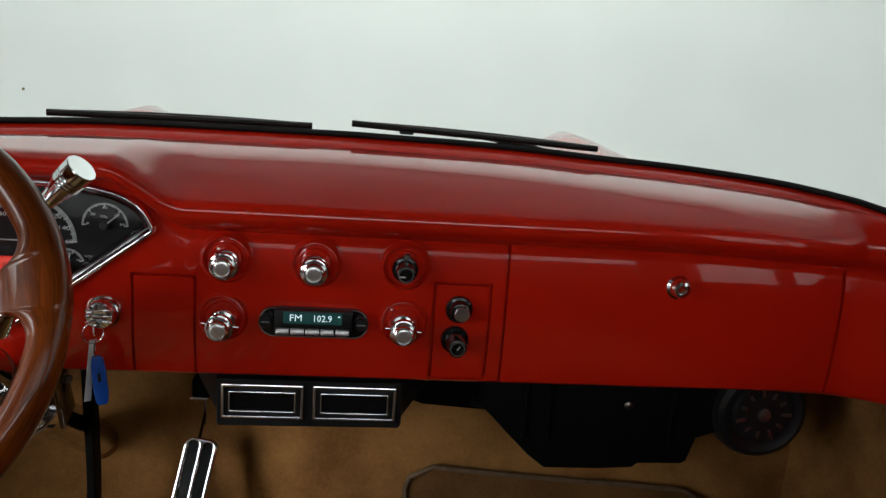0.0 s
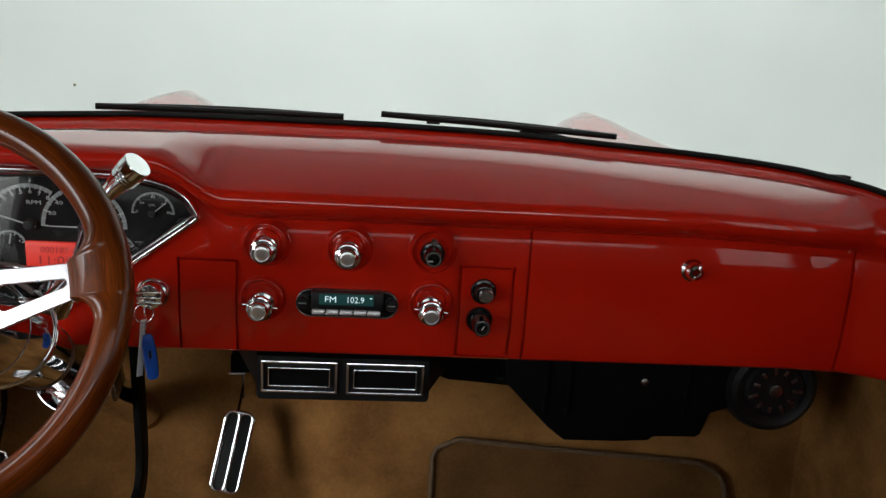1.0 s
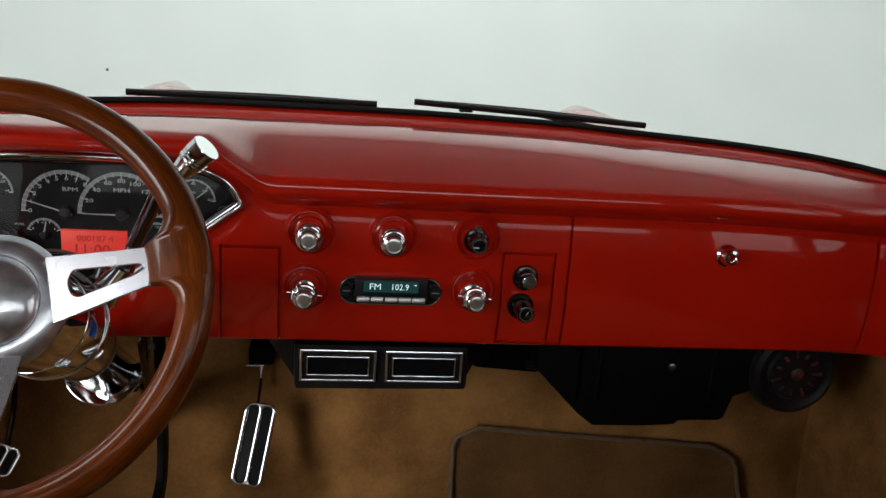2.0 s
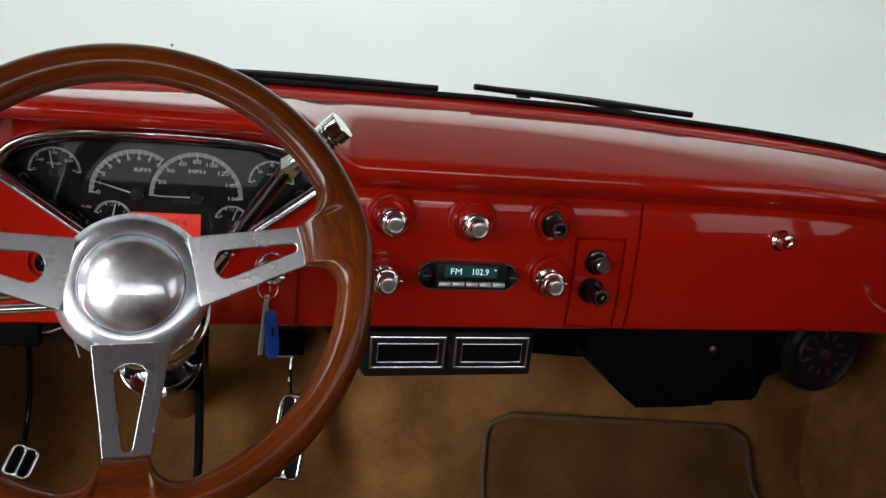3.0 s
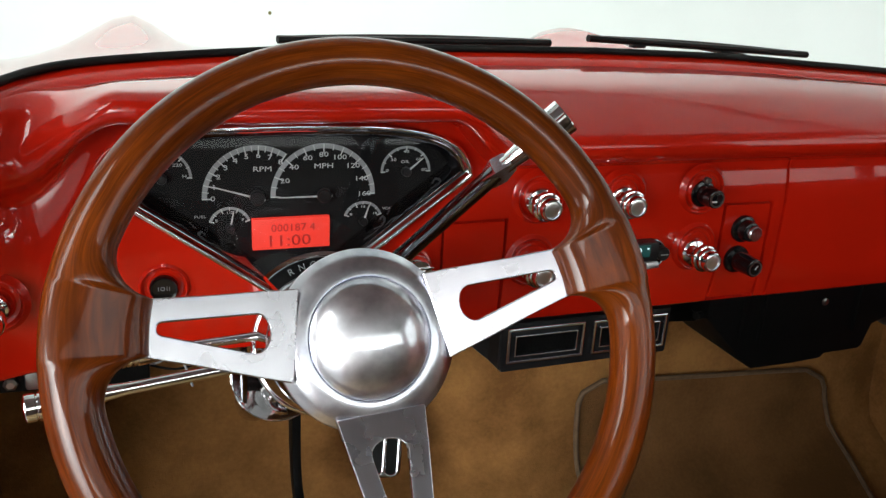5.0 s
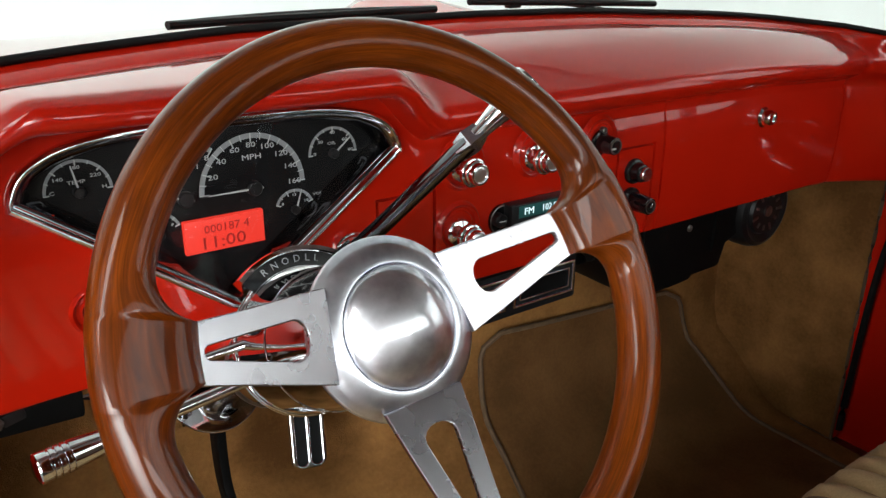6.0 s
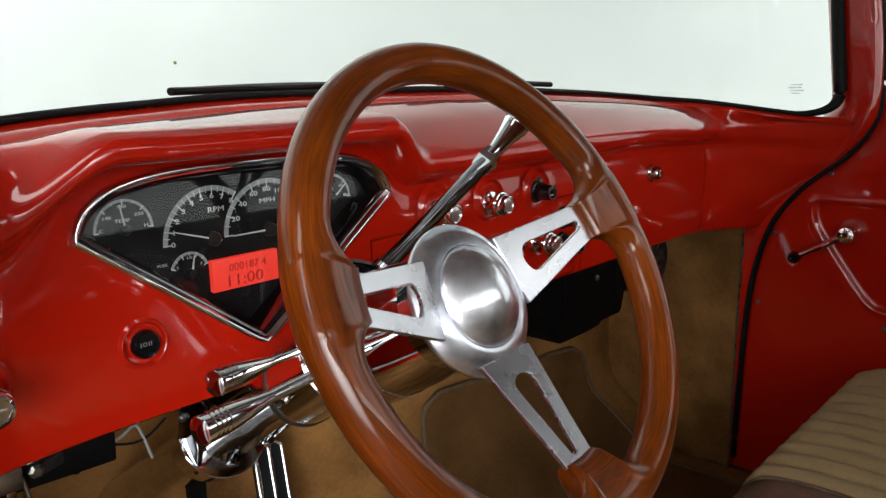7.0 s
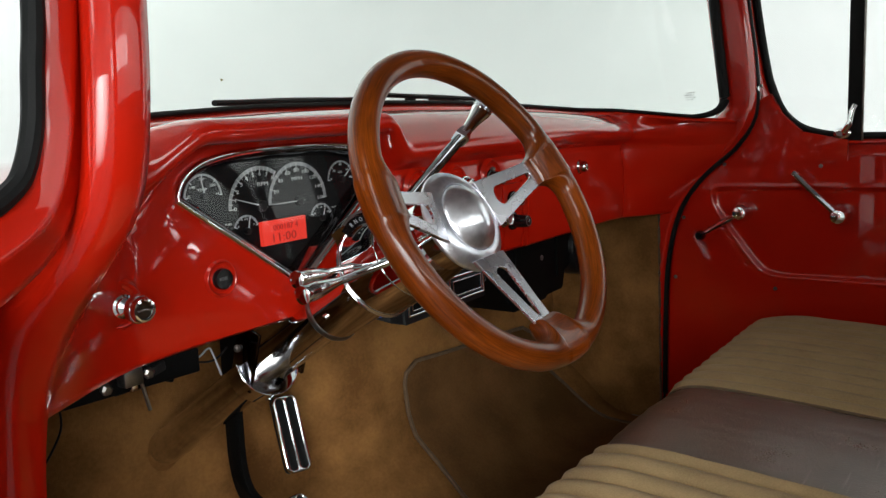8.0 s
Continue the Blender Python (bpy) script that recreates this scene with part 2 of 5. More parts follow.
def lathe(profile, at=(0, 0, 0), axis=(0, 0, 1), seg=32, bm=None, squash=(1, 1)):
    """Turns (radius, height) pairs round an axis; a radius of 0 closes an end."""
    bm = bm or bmesh.new()
    m = Matrix.Translation(at) @ frame_to(axis)
    rings = []
    for r, h in profile:
        if r <= 1e-6:
            rings.append([bm.verts.new(m @ Vector((0, 0, h)))])
        else:
            rings.append([bm.verts.new(m @ Vector((r * squash[0] * math.cos(a), r * squash[1] * math.sin(a), h))) for a in (2 * math.pi * k / seg for k in range(seg))])
    for a, b in zip(rings, rings[1:]):
        for k in range(seg):
            j = (k + 1) % seg
            if len(a) == 1 and len(b) > 1:
                bm.faces.new((a[0], b[k], b[j]))
            elif len(b) == 1 and len(a) > 1:
                bm.faces.new((a[k], a[j], b[0]))
            elif len(a) > 1:
                bm.faces.new((a[k], a[j], b[j], b[k]))
    return bm


def tube(points, radii, seg=14, bm=None, caps=True, flat=1.0, up=(0, 0, 1)):
    """A round bar along a line of points."""
    bm = bm or bmesh.new()
    pts = [Vector(p) for p in points]
    if isinstance(radii, (int, float)):
        radii = [radii] * len(pts)
    rings = []
    for i, (p, r) in enumerate(zip(pts, radii)):
        d = pts[min(i + 1, len(pts) - 1)] - pts[max(i - 1, 0)]
        m = Matrix.Translation(p) @ frame_to(d, up)
        rings.append([bm.verts.new(m @ Vector((r * math.cos(a), r * flat * math.sin(a), 0))) for a in (2 * math.pi * k / seg for k in range(seg))])
    for a, b in zip(rings, rings[1:]):
        for k in range(seg):
            j = (k + 1) % seg
            bm.faces.new((a[k], a[j], b[j], b[k]))
    if caps:
        bm.faces.new(rings[0][::-1])
        bm.faces.new(rings[-1])
    return bm


def curve_points(points, n=8):
    """Rounds a line of points into a smooth one."""
    p = [Vector(q) for q in points]
    out = []
    for i in range(len(p) - 1):
        a, b, c, d = p[max(i - 1, 0)], p[i], p[i + 1], p[min(i + 2, len(p) - 1)]
        for k in range(n):
            t = k / n
            out.append(0.5 * ((2 * b) + (c - a) * t + (2 * a - 5 * b + 4 * c - d) * t * t + (3 * b - a - 3 * c + d) * t ** 3))
    return out + [p[-1]]


def box(lo, hi, bevel=0.0, bm=None, seg=2):
    own = bmesh.new()
    bmesh.ops.create_cube(own, size=1)
    for v in own.verts:
        v.co = Vector([lo[i] + (v.co[i] + 0.5) * (hi[i] - lo[i]) for i in range(3)])
    if bevel > 0:
        bmesh.ops.bevel(own, geom=own.edges[:], offset=bevel, segments=seg, profile=0.5, affect="EDGES")
    if bm is None:
        return own
    me = bpy.data.meshes.new("tmp")
    own.to_mesh(me)
    own.free()
    bm.from_mesh(me)
    bpy.data.meshes.remove(me)
    return bm


def turned(bm, m):
    for v in bm.verts:
        v.co = m @ v.co
    return bm


def prism(outline, depth, m=None, bevel=0.0, bm=None, holes=()):
    """An outline (x, y) pushed from z = 0 to depth, then put at the pose m; holes are outlines cut through it."""
    own = bmesh.new()
    loops = [list(outline)] + [list(h) for h in holes]
    edges = []
    for loop in loops:
        vs = [own.verts.new((x, y, 0)) for x, y in loop]
        edges += [own.edges.new((vs[i], vs[(i + 1) % len(vs)])) for i in range(len(vs))]
    if holes:
        bmesh.ops.triangle_fill(own, edges=edges, use_beauty=True)
    else:
        own.faces.new(own.verts[:])
    got = bmesh.ops.extrude_face_region(own, geom=own.faces[:])
    for g in got["geom"]:
        if isinstance(g, bmesh.types.BMVert):
            g.co.z += depth
    if bevel > 0:
        bmesh.ops.recalc_face_normals(own, faces=own.faces)
        sharp = [e for e in own.edges if len(e.link_faces) == 2 and e.calc_face_angle(0) > 1.0]
        bmesh.ops.bevel(own, geom=sharp, offset=bevel, segments=2, profile=0.5, affect="EDGES")
    if m is not None:
        turned(own, m)
    if bm is None:
        return own
    me = bpy.data.meshes.new("tmp")
    own.to_mesh(me)
    own.free()
    bm.from_mesh(me)
    bpy.data.meshes.remove(me)
    return bm


def rounded(w, h, r, n=5, cx=0.0, cy=0.0):
    out = []
    for sx, sy, a0 in ((1, 1, 0), (-1, 1, 90), (-1, -1, 180), (1, -1, 270)):
        for k in range(n + 1):
            a = radians(a0 + 90 * k / n)
            out.append((cx + sx * (w / 2 - r) + r * math.cos(a), cy + sy * (h / 2 - r) + r * math.sin(a)))
    return out


def lerp_table(x, xs, ys):
    return float(np.interp(x, xs, ys))


def smooth_step(a, b, x):
    t = min(1.0, max(0.0, (x - a) / (b - a)))
    return t * t * (3 - 2 * t)


def grid_mesh(rows, bm=None, close=False):
    """Quads over rows of points."""
    bm = bm or bmesh.new()
    vs = [[bm.verts.new(p) for p in row] for row in rows]
    for a, b in zip(vs, vs[1:]):
        for k in range(len(a) - 1 + (1 if close else 0)):
            j = (k + 1) % len(a)
            bm.faces.new((a[k], a[j], b[j], b[k]))
    return bm


def letters(text, size, m, mat, parent, name="lettering", depth=0.0002, align="CENTER", spacing=1.0, wide=1.0):
    cu = bpy.data.curves.new("text", "FONT")
    cu.body, cu.size, cu.extrude, cu.align_x, cu.align_y, cu.space_character = text, size, depth, align, "CENTER", spacing
    cu.resolution_u = 2
    ob = bpy.data.objects.new("text", cu)
    me = bpy.data.meshes.new_from_object(ob)
    bpy.data.objects.remove(ob)
    bpy.data.curves.remove(cu)
    bm = bmesh.new()
    bm.from_mesh(me)
    bpy.data.meshes.remove(me)
    turned(bm, m @ Matrix.Diagonal((wide, 1, 1, 1)))
    return part(name, bm, mat, parent, smooth=False)


# flat things that face the driver: x to the right, y up, z towards the driver
def facing(x, y, z):
    return Matrix.Translation((x, y, z)) @ pose(0, 0, 0, 90, 0, 0)


def sector(cx, cz, y, r0, r1, a0, a1, n=40, thick=0.0006, bm=None):
    """A flat ring sector on a plane that faces the driver; degrees run counter-clockwise from the right."""
    bm = bm or bmesh.new()
    rows = []
    for k in range(n + 1):
        a = radians(a0 + (a1 - a0) * k / n)
        c, s = math.cos(a), math.sin(a)
        rows.append([(cx + r0 * c, y, cz + r0 * s), (cx + r0 * c, y - thick, cz + r0 * s), (cx + r1 * c, y - thick, cz + r1 * s), (cx + r1 * c, y, cz + r1 * s)])
    return grid_mesh(rows, bm, close=True)


# ---- the plan: metres, x to the passenger's side, y ahead, z up from the cab floor ----
XC = 0.04            # middle of the cab
HALF = 0.81          # middle to the door openings
SEAL_Z = (0.0, 0.13, 0.408, 0.565, 0.656, 0.726, 0.785, 0.844, 0.937, 1.068, 1.34)
SEAL_Y = (-0.022, -0.022, -0.032, -0.066, -0.126, -0.205, -0.245, -0.255, -0.250, -0.232, -0.195)
BASE_U = (0.0, 0.20, 0.34, 0.45, 0.53, 0.60, 0.64, 0.67, 0.70, 0.74, 0.77, 0.79)
BASE_Y = (0.167, 0.166, 0.157, 0.151, 0.141, 0.122, 0.092, 0.030, -0.048, -0.130, -0.185, -0.212)
BASE_Z = (0.8680, 0.8640, 0.8570, 0.8515, 0.8460, 0.8400, 0.8350, 0.8300, 0.8190, 0.8060, 0.8010, 0.7980)
WEST_Y = (0.167, 0.166, 0.157, 0.139, 0.118, 0.093, 0.066, 0.018, -0.050, -0.130, -0.185, -0.212)
WEST_Z = (0.8680, 0.8672, 0.8660, 0.8615, 0.8580, 0.8540, 0.8500, 0.8440, 0.8320, 0.8160, 0.8050, 0.7980)


BASE = curve_points([(a, b, c) for a, b, c in zip(BASE_U, BASE_Y, BASE_Z)], 8)
WEST = curve_points([(a, b, c) for a, b, c in zip(BASE_U, WEST_Y, WEST_Z)], 8)
SEAL = curve_points([(y, 0, z) for y, z in zip(SEAL_Y, SEAL_Z)], 10)


def seal_y(z):
    return lerp_table(z, [p.z for p in SEAL], [p.x for p in SEAL])


def base_at(u):
    """Foot of the windscreen, u from the middle of the cab to the passenger's side."""
    side = BASE if u > 0 else WEST
    u = min(abs(u), 0.79)
    return lerp_table(u, [p.x for p in side], [p.y for p in side]), lerp_table(u, [p.x for p in side], [p.z for p in side])


# ---- the studio ----
def slab(name, lo, hi, mat, label, category):
    return solo(name, box(lo, hi), mat, label, category, kind="structure", smooth=False)


RX0, RX1, RY0, RY1 = -8.2, 8.2, -8.2, 8.2
slab("ground", (RX0, RY0, GROUND - 0.1), (RX1, RY1, GROUND), FLOORW, "grey painted studio floor under the truck", "floor")
def cyclorama():
    """White wall, coved into the floor, round the front and both sides of the truck; open behind."""
    cove = [(8.0, CEIL), (8.0, 1.0), (8.0, 0.0), (7.97, -0.2), (7.88, -0.38), (7.74, -0.51), (7.55, -0.59), (7.3, GROUND + 0.004)]
    rows = []
    for k in range(97):
        a = radians(-78 + 290 * k / 96)
        rows.append([(r * math.cos(a), r * math.sin(a), z) for r, z in cove])
    solo("backdrop", grid_mesh(rows), WHITE, "seamless white studio cyclorama round the truck", "backdrop", kind="structure", angle=80)


cyclorama()
# Unseen rail, added for the dark line it leaves in the dashboard's reflection.
cornice = [(7.99, CEIL - 0.10), (7.93, CEIL - 0.10), (7.93, CEIL - 0.004), (7.99, CEIL - 0.004)]
solo("trim", grid_mesh([[(r * math.cos(a), r * math.sin(a), z) for r, z in cornice] for a in (radians(-78 + 290 * k / 96) for k in range(97))], close=True), RUBBER, "unseen black rail added along the top of the cyclorama", "rail", kind="structure", angle=60)
slab("wall_south", (RX0, RY0 - 0.2, GROUND), (RX1, RY0, CEIL), WALLPAINT, "pale workshop wall behind the truck", "wall")
slab("wall_north", (RX0, RY1, GROUND), (RX1, RY1 + 0.2, CEIL), WALLPAINT, "pale workshop wall behind the cyclorama", "wall")
slab("wall_east", (RX1, RY0, GROUND), (RX1 + 0.2, RY1, CEIL), WALLPAINT, "pale workshop wall", "wall")
slab("wall_west", (RX0 - 0.2, RY0, GROUND), (RX0, RY1, CEIL), WALLPAINT, "pale workshop wall", "wall")
slab("ceiling", (RX0, RY0, CEIL), (RX1, RY1, CEIL + 0.1), CEILPAINT, "white painted studio ceiling", "ceiling")


# ---- dashboard ----
CL_X = -0.375       # middle of the gauge cluster
CLUSTER = [(-0.557, 0.757), (-0.548, 0.777), (-0.532, 0.790), (-0.508, 0.799), (-0.465, 0.8055), (-0.40, 0.8075), (-0.35, 0.8075), (-0.285, 0.8055), (-0.243, 0.799),
           (-0.219, 0.790), (-0.203, 0.777), (-0.193, 0.757), (-0.366, 0.6285), (-0.375, 0.624), (-0.384, 0.6285)]


def inside(poly, x, z):
    hit = False
    for (x0, z0), (x1, z1) in zip(poly, poly[1:] + poly[:1]):
        if (z0 > z) != (z1 > z) and x < (x1 - x0) * (z - z0) / (z1 - z0) + x0:
            hit = not hit
    return hit


def hood(x):
    return smooth_step(-0.150, -0.232, x) if x > CL_X else smooth_step(-0.625, -0.530, x)


SEAMS_X = (-0.217, -0.143, 0.150, 0.221, 0.241, 0.690)


def groove(x, z):
    """Depth of the joints round the doors and plates in the dashboard's face."""
    d = 0.0
    for x0, x1, z0, z1 in ((-0.217, -0.143, 0.560, 0.702), (0.150, 0.221, 0.578, 0.706), (0.241, 0.690, 0.560, 0.765)):
        if z0 - 0.0015 <= z <= z1 + 0.0015 and x0 - 0.0015 <= x <= x1 + 0.0015:
            edge = min(abs(x - x0), abs(x - x1), abs(z - z1), abs(z - z0))
            if edge < 0.0011:
                d = 0.006
    return d


def dash_rows(x):
    """The dashboard's section at x, from under its lower edge to the windscreen."""
    u = abs(x - XC)
    h = hood(x)
    w = max(0.0, (u - 0.655) / 0.155) ** 1.5
    taper = 1.0 - 0.75 * smooth_step(0.52, 0.76, u)
    drop = 0.012 * smooth_step(0.35, 0.80, u) * (1 - h)
    by, bz = base_at(x - XC)
    zb = 0.572 - 0.008 * smooth_step(0.55, 0.80, u)
    out = []

    def add(y, z):
        out.append(Vector((x, y + seal_y(z) * w, z)))
    add(0.050, zb + 0.006)
    add(0.018, zb + 0.001)
    add(0.011, zb)
    add(0.0075, zb + 0.003)
    top = 0.748 - drop + 0.063 * h
    zs = [0.5755, 0.577, 0.579, 0.5805, 0.583, 0.595, 0.61, 0.625, 0.64, 0.655, 0.67, 0.685, 0.697] + [q + k for q in (0.702, 0.706) for k in (-0.0022, -0.001, 0.001, 0.0022)]
    zs = sorted(zs) + [0.710 + (top - 0.710) * f for f in (0.15, 0.35, 0.55, 0.75, 0.9, 1.0)]
    for z in zs:
        add(0.006 * max(0.0, (0.625 - z) / 0.05) ** 1.5 + 0.0065 * (1 - h) * max(0.0, (z - top + 0.053) / 0.053) ** 2 + groove(x, z), z)
    lip = ((0.000, 0.758, 0.000, 0.8175), (-0.010, 0.7645, -0.022, 0.8185), (-0.024, 0.7690, -0.045, 0.8200), (-0.034, 0.7745, -0.058, 0.8235), (-0.0385, 0.7820, -0.064, 0.8290),
           (-0.0390, 0.7895, -0.065, 0.8355), (-0.0350, 0.7970, -0.061, 0.8420), (-0.0270, 0.8035, -0.052, 0.8475))
    for y0, z0, y1, z1 in lip:
        y0 = 0.0055 if y0 == 0 else y0
        add((y0 + (y1 - y0) * h) * taper, z0 - drop + (z1 - z0) * h)
    a = out[-1]
    # from the lip up to the windscreen, with a ledge at its foot
    k = 1 - 0.6 * smooth_step(0.60, 0.72, u)
    ly, lz = by - 0.040 * k, bz - 0.004 - 0.009 * k
    mid = ((0.12, 0.20, 0.12), (0.28, 0.45, 0.35), (0.45, 0.66, 0.60), (0.62, 0.81, 0.80), (0.80, 0.925, 0.93), (0.93, 0.98, 0.99), (1.0, 1.0, 1.0))
    for s, q0, q1 in mid:
        q = q0 + (q1 - q0) * h
        bulge = 0.006 * h * math.sin(math.pi * s)
        out.append(Vector((x, a.y + (ly - a.y) * s, a.z + (lz - a.z) * q + bulge)))
    out.append(Vector((x, ly + 0.0015, lz - 0.003)))
    out.append(Vector((x, ly + 0.0040, lz + 0.0010)))
    out.append(Vector((x, ly + 0.020 * k, lz + 0.0065 * k)))
    out.append(Vector((x, by + 0.002, bz)))
    out.append(Vector((x, by + 0.012, bz - 0.004)))
    return out


def build_dashboard():
    dash = thing("dashboard", (XC, 0, 0.57), "glossy red enamel steel truck dashboard with a hooded gauge opening", "dashboard")
    xs = set()
    n = 230
    for k in range(n + 1):
        xs.add(round(XC - HALF + 2 * HALF * k / n, 5))
    for s in SEAMS_X:
        xs = {x for x in xs if abs(x - s) > 0.003}
        for k in (-0.0022, -0.001, 0.001, 0.0022):
            xs.add(s + k)
    for k in range(100):
        xs.add(round(-0.565 + 0.38 * k / 99, 5))
    xs = sorted(xs)
    rows = [dash_rows(x) for x in xs]
    groups = {"panel": bmesh.new(), "glove_box_door": bmesh.new(), "ashtray_door": bmesh.new(), "switch_plate": bmesh.new()}
    made = {k: {} for k in groups}

    def vert(key, i, j):
        d = made[key]
        if (i, j) not in d:
            d[i, j] = groups[key].verts.new(rows[i][j])
        return d[i, j]
    for i in range(len(xs) - 1):
        for j in range(len(rows[0]) - 1):
            c = (rows[i][j] + rows[i + 1][j + 1]) / 2
            if c.y > -0.03 and 0.60 < c.z < 0.8165 and j < 31 and inside(CLUSTER, c.x, c.z):
                continue
            key = "panel"
            if j > 1 and j < 31 and 0.241 < c.x < 0.690:
                key = "glove_box_door"
            elif 0.150 < c.x < 0.221 and 0.578 < c.z < 0.706 and j > 1:
                key = "switch_plate"
            elif -0.217 < c.x < -0.143 and c.z < 0.702 and j > 1:
                key = "ashtray_door"
            if (rows[i][j] - rows[i][j + 1]).length < 1e-6:
                continue
            groups[key].faces.new((vert(key, i, j), vert(key, i + 1, j), vert(key, i + 1, j + 1), vert(key, i, j + 1)))
    glove = None
    for key, bm in groups.items():
        ob = part(key, bm, RED, dash, {"panel": "", "glove_box_door": "wide red glove box door", "ashtray_door": "small red ashtray door", "switch_plate": "small red switch plate"}[key], angle=60)
        if key == "glove_box_door":
            glove = ob
    # push button of the glove box
    part("lock_button", lathe([(0, -0.002), (0.0150, -0.002), (0.0155, 0.003), (0.0125, 0.006), (0.0115, 0.016), (0.0100, 0.0185), (0.006, 0.019), (0.0055, 0.0165), (0, 0.0165)], (0.463, 0.001, 0.714), (0, -1, 0.05)), CHROME, glove, "chrome push button")
    return dash


DASH = build_dashboard()


def boss(x, z, r=0.027, y=0.0):
    """Pressed ring round a control."""
    part("boss", lathe([(r + 0.0055, -0.001), (r + 0.0030, 0.0008), (r + 0.0014, 0.0046), (r + 0.0002, 0.0056), (r - 0.0012, 0.0048), (r - 0.0030, 0.0016), (r - 0.0065, 0.0008), (r - 0.0085, 0.0030), (r - 0.0100, 0.0026), (0.006, 0.0012)], (x, y, z), (0, -1, 0), 48), RED, DASH)


def chrome_knob(x, z, r=0.0150, tip=-0.036, y=0.0):
    d = -tip
    prof = [(0, 0), (1.00, 0), (1.10, 0.0020), (1.12, 0.0040), (1.02, 0.0060), (0.74, 0.0078), (0.54, 0.0092), (0.52, d * 0.44), (0.62, d * 0.47), (1.06, d * 0.50), (1.14, d * 0.53), (1.14, d * 0.64), (1.08, d * 0.67), (0.98, d * 0.685),
            (0.96, d * 0.78), (0.92, d * 0.80), (0.84, d * 0.815), (0.83, d * 0.93), (0.79, d * 0.985), (0.72, d), (0.66, d * 0.995), (0.63, d * 0.955)]
    k = part("control_knob", lathe([(q * r, h) for q, h in prof], (x, y, z), (0, -1, 0), 40), CHROME, DASH, "chrome stepped dashboard knob", angle=28)
    part("cap", lathe([(r * 0.63, d * 0.955), (r * 0.60, d * 0.965), (r * 0.40, d * 0.975), (0, d * 0.98)], (x, y, z), (0, -1, 0), 28), SATIN, k, "satin knob cap")
    return k


def pointer(x, z, y, r):
    part("pointer", tube([(x - r * 1.45, y, z + 0.002), (x + r * 1.45, y, z - 0.002)], 0.0011, 8), CHROME, DASH, "thin chrome pointer")


for kx, kz in ((-0.106, 0.721), (0.001, 0.719)):
    boss(kx, kz + 0.005)
    chrome_knob(kx, kz)
for kx, kz in ((-0.110, 0.645), (0.112, 0.647)):
    boss(kx, kz + 0.007)
    chrome_knob(kx, kz, tip=-0.041)
    pointer(kx, kz + 0.002, -0.020, 0.0155)
boss(0.111, 0.726)
boss(-0.505, 0.652, 0.0215, 0.001)
boss(-0.651, 0.652, 0.025, -0.010)
hk = part("control_knob", lathe([(r * 0.84, h * 1.3) for r, h in [(0.0150, 0.0), (0.0172, 0.002), (0.0175, 0.006), (0.0160, 0.0085), (0.0130, 0.0095), (0.0125, 0.0125), (0.0085, 0.0140), (0.0062, 0.0150), (0.0060, 0.0230), (0.0100, 0.0245), (0.0165, 0.0255), (0.0188, 0.0275),
                                 (0.0190, 0.0320), (0.0178, 0.0340), (0.0168, 0.0345), (0.0166, 0.0375), (0.0150, 0.0395), (0.0125, 0.0400)]], (-0.651, -0.012, 0.651), (0, -1, 0), 44), CHROME, DASH, "chrome two-step headlamp knob")
part("cap", lathe([(0.0106, 0.0517), (0.0100, 0.0500), (0.0, 0.0500)], (-0.651, -0.012, 0.651), (0, -1, 0), 28), DIMCHROME, hk, "dark knob face")
part("mark", box((-0.658, -0.0630, 0.6502), (-0.644, -0.0622, 0.6518)), ALU, hk, smooth=False)


def black_knob(x, z, base, r, d, axis=(0, -1, 0)):
    k = part("switch_knob", lathe([(0, 0), (base, 0), (base, 0.003), (base * 0.93, 0.005), (r * 1.08, 0.006), (r * 1.05, d * 0.55), (r * 0.95, d - 0.001), (r * 0.80, d), (0, d)], (x, 0, z), axis, 36), GLOSSBLACK, DASH, "ribbed black rotary knob")
    return k


k1 = black_knob(0.111, 0.722, 0.0165, 0.0115, 0.030)
part("face_ring", lathe([(0.0098, 0.0295), (0.0098, 0.0308), (0.0078, 0.0308), (0.0078, 0.0295)], (0.111, 0, 0.722), (0, -1, 0), 32), STEEL, k1, "thin steel ring")
part("indicator", box((0.1035, -0.0312, 0.7185), (0.1105, -0.0302, 0.7205)), MARK, k1, "white pointer mark")
part("lock_dot", lathe([(0, 0.0), (0.0042, 0.0), (0.0042, 0.008), (0.003, 0.0095), (0, 0.0095)], (0.1125, 0, 0.7385), (0, -1, 0), 16), STEEL, k1, "small round steel stop")
k2 = black_knob(0.182, 0.673, 0.0175, 0.0125, 0.018)
part("metal_cap", lathe([(0.0098, 0.017), (0.0098, 0.0225), (0.0085, 0.024), (0, 0.0243)], (0.1835, 0, 0.6725), (0, -1, 0), 28), BRUSH, k2, "satin metal knob cap")
k3 = black_knob(0.179, 0.633, 0.0180, 0.0118, 0.038)
part("face_ring", lathe([(0.0095, 0.0375), (0.0095, 0.0388), (0.0078, 0.0388), (0.0078, 0.0375)], (0.179, 0, 0.633), (0, -1, 0), 28), STEEL, k3, "thin steel ring")
part("indicator", tube([(0.1785, -0.0384, 0.632), (0.182, -0.0384, 0.637)], 0.0007, 6), MARK, k3, "white pointer mark")
# round rocker for the lamps
sw = part("rocker_switch", lathe([(0, 0), (0.0135, 0), (0.0135, 0.006), (0.0124, 0.0085), (0.0110, 0.0080), (0.0106, 0.006), (0, 0.0052)], (-0.505, 0.0, 0.652), (0, -1, 0), 36), GLOSSBLACK, DASH, "round black rocker switch")
letters("IOII", 0.0060, facing(-0.505, -0.0060, 0.652), GREYMARK, sw, "marking", spacing=1.25)


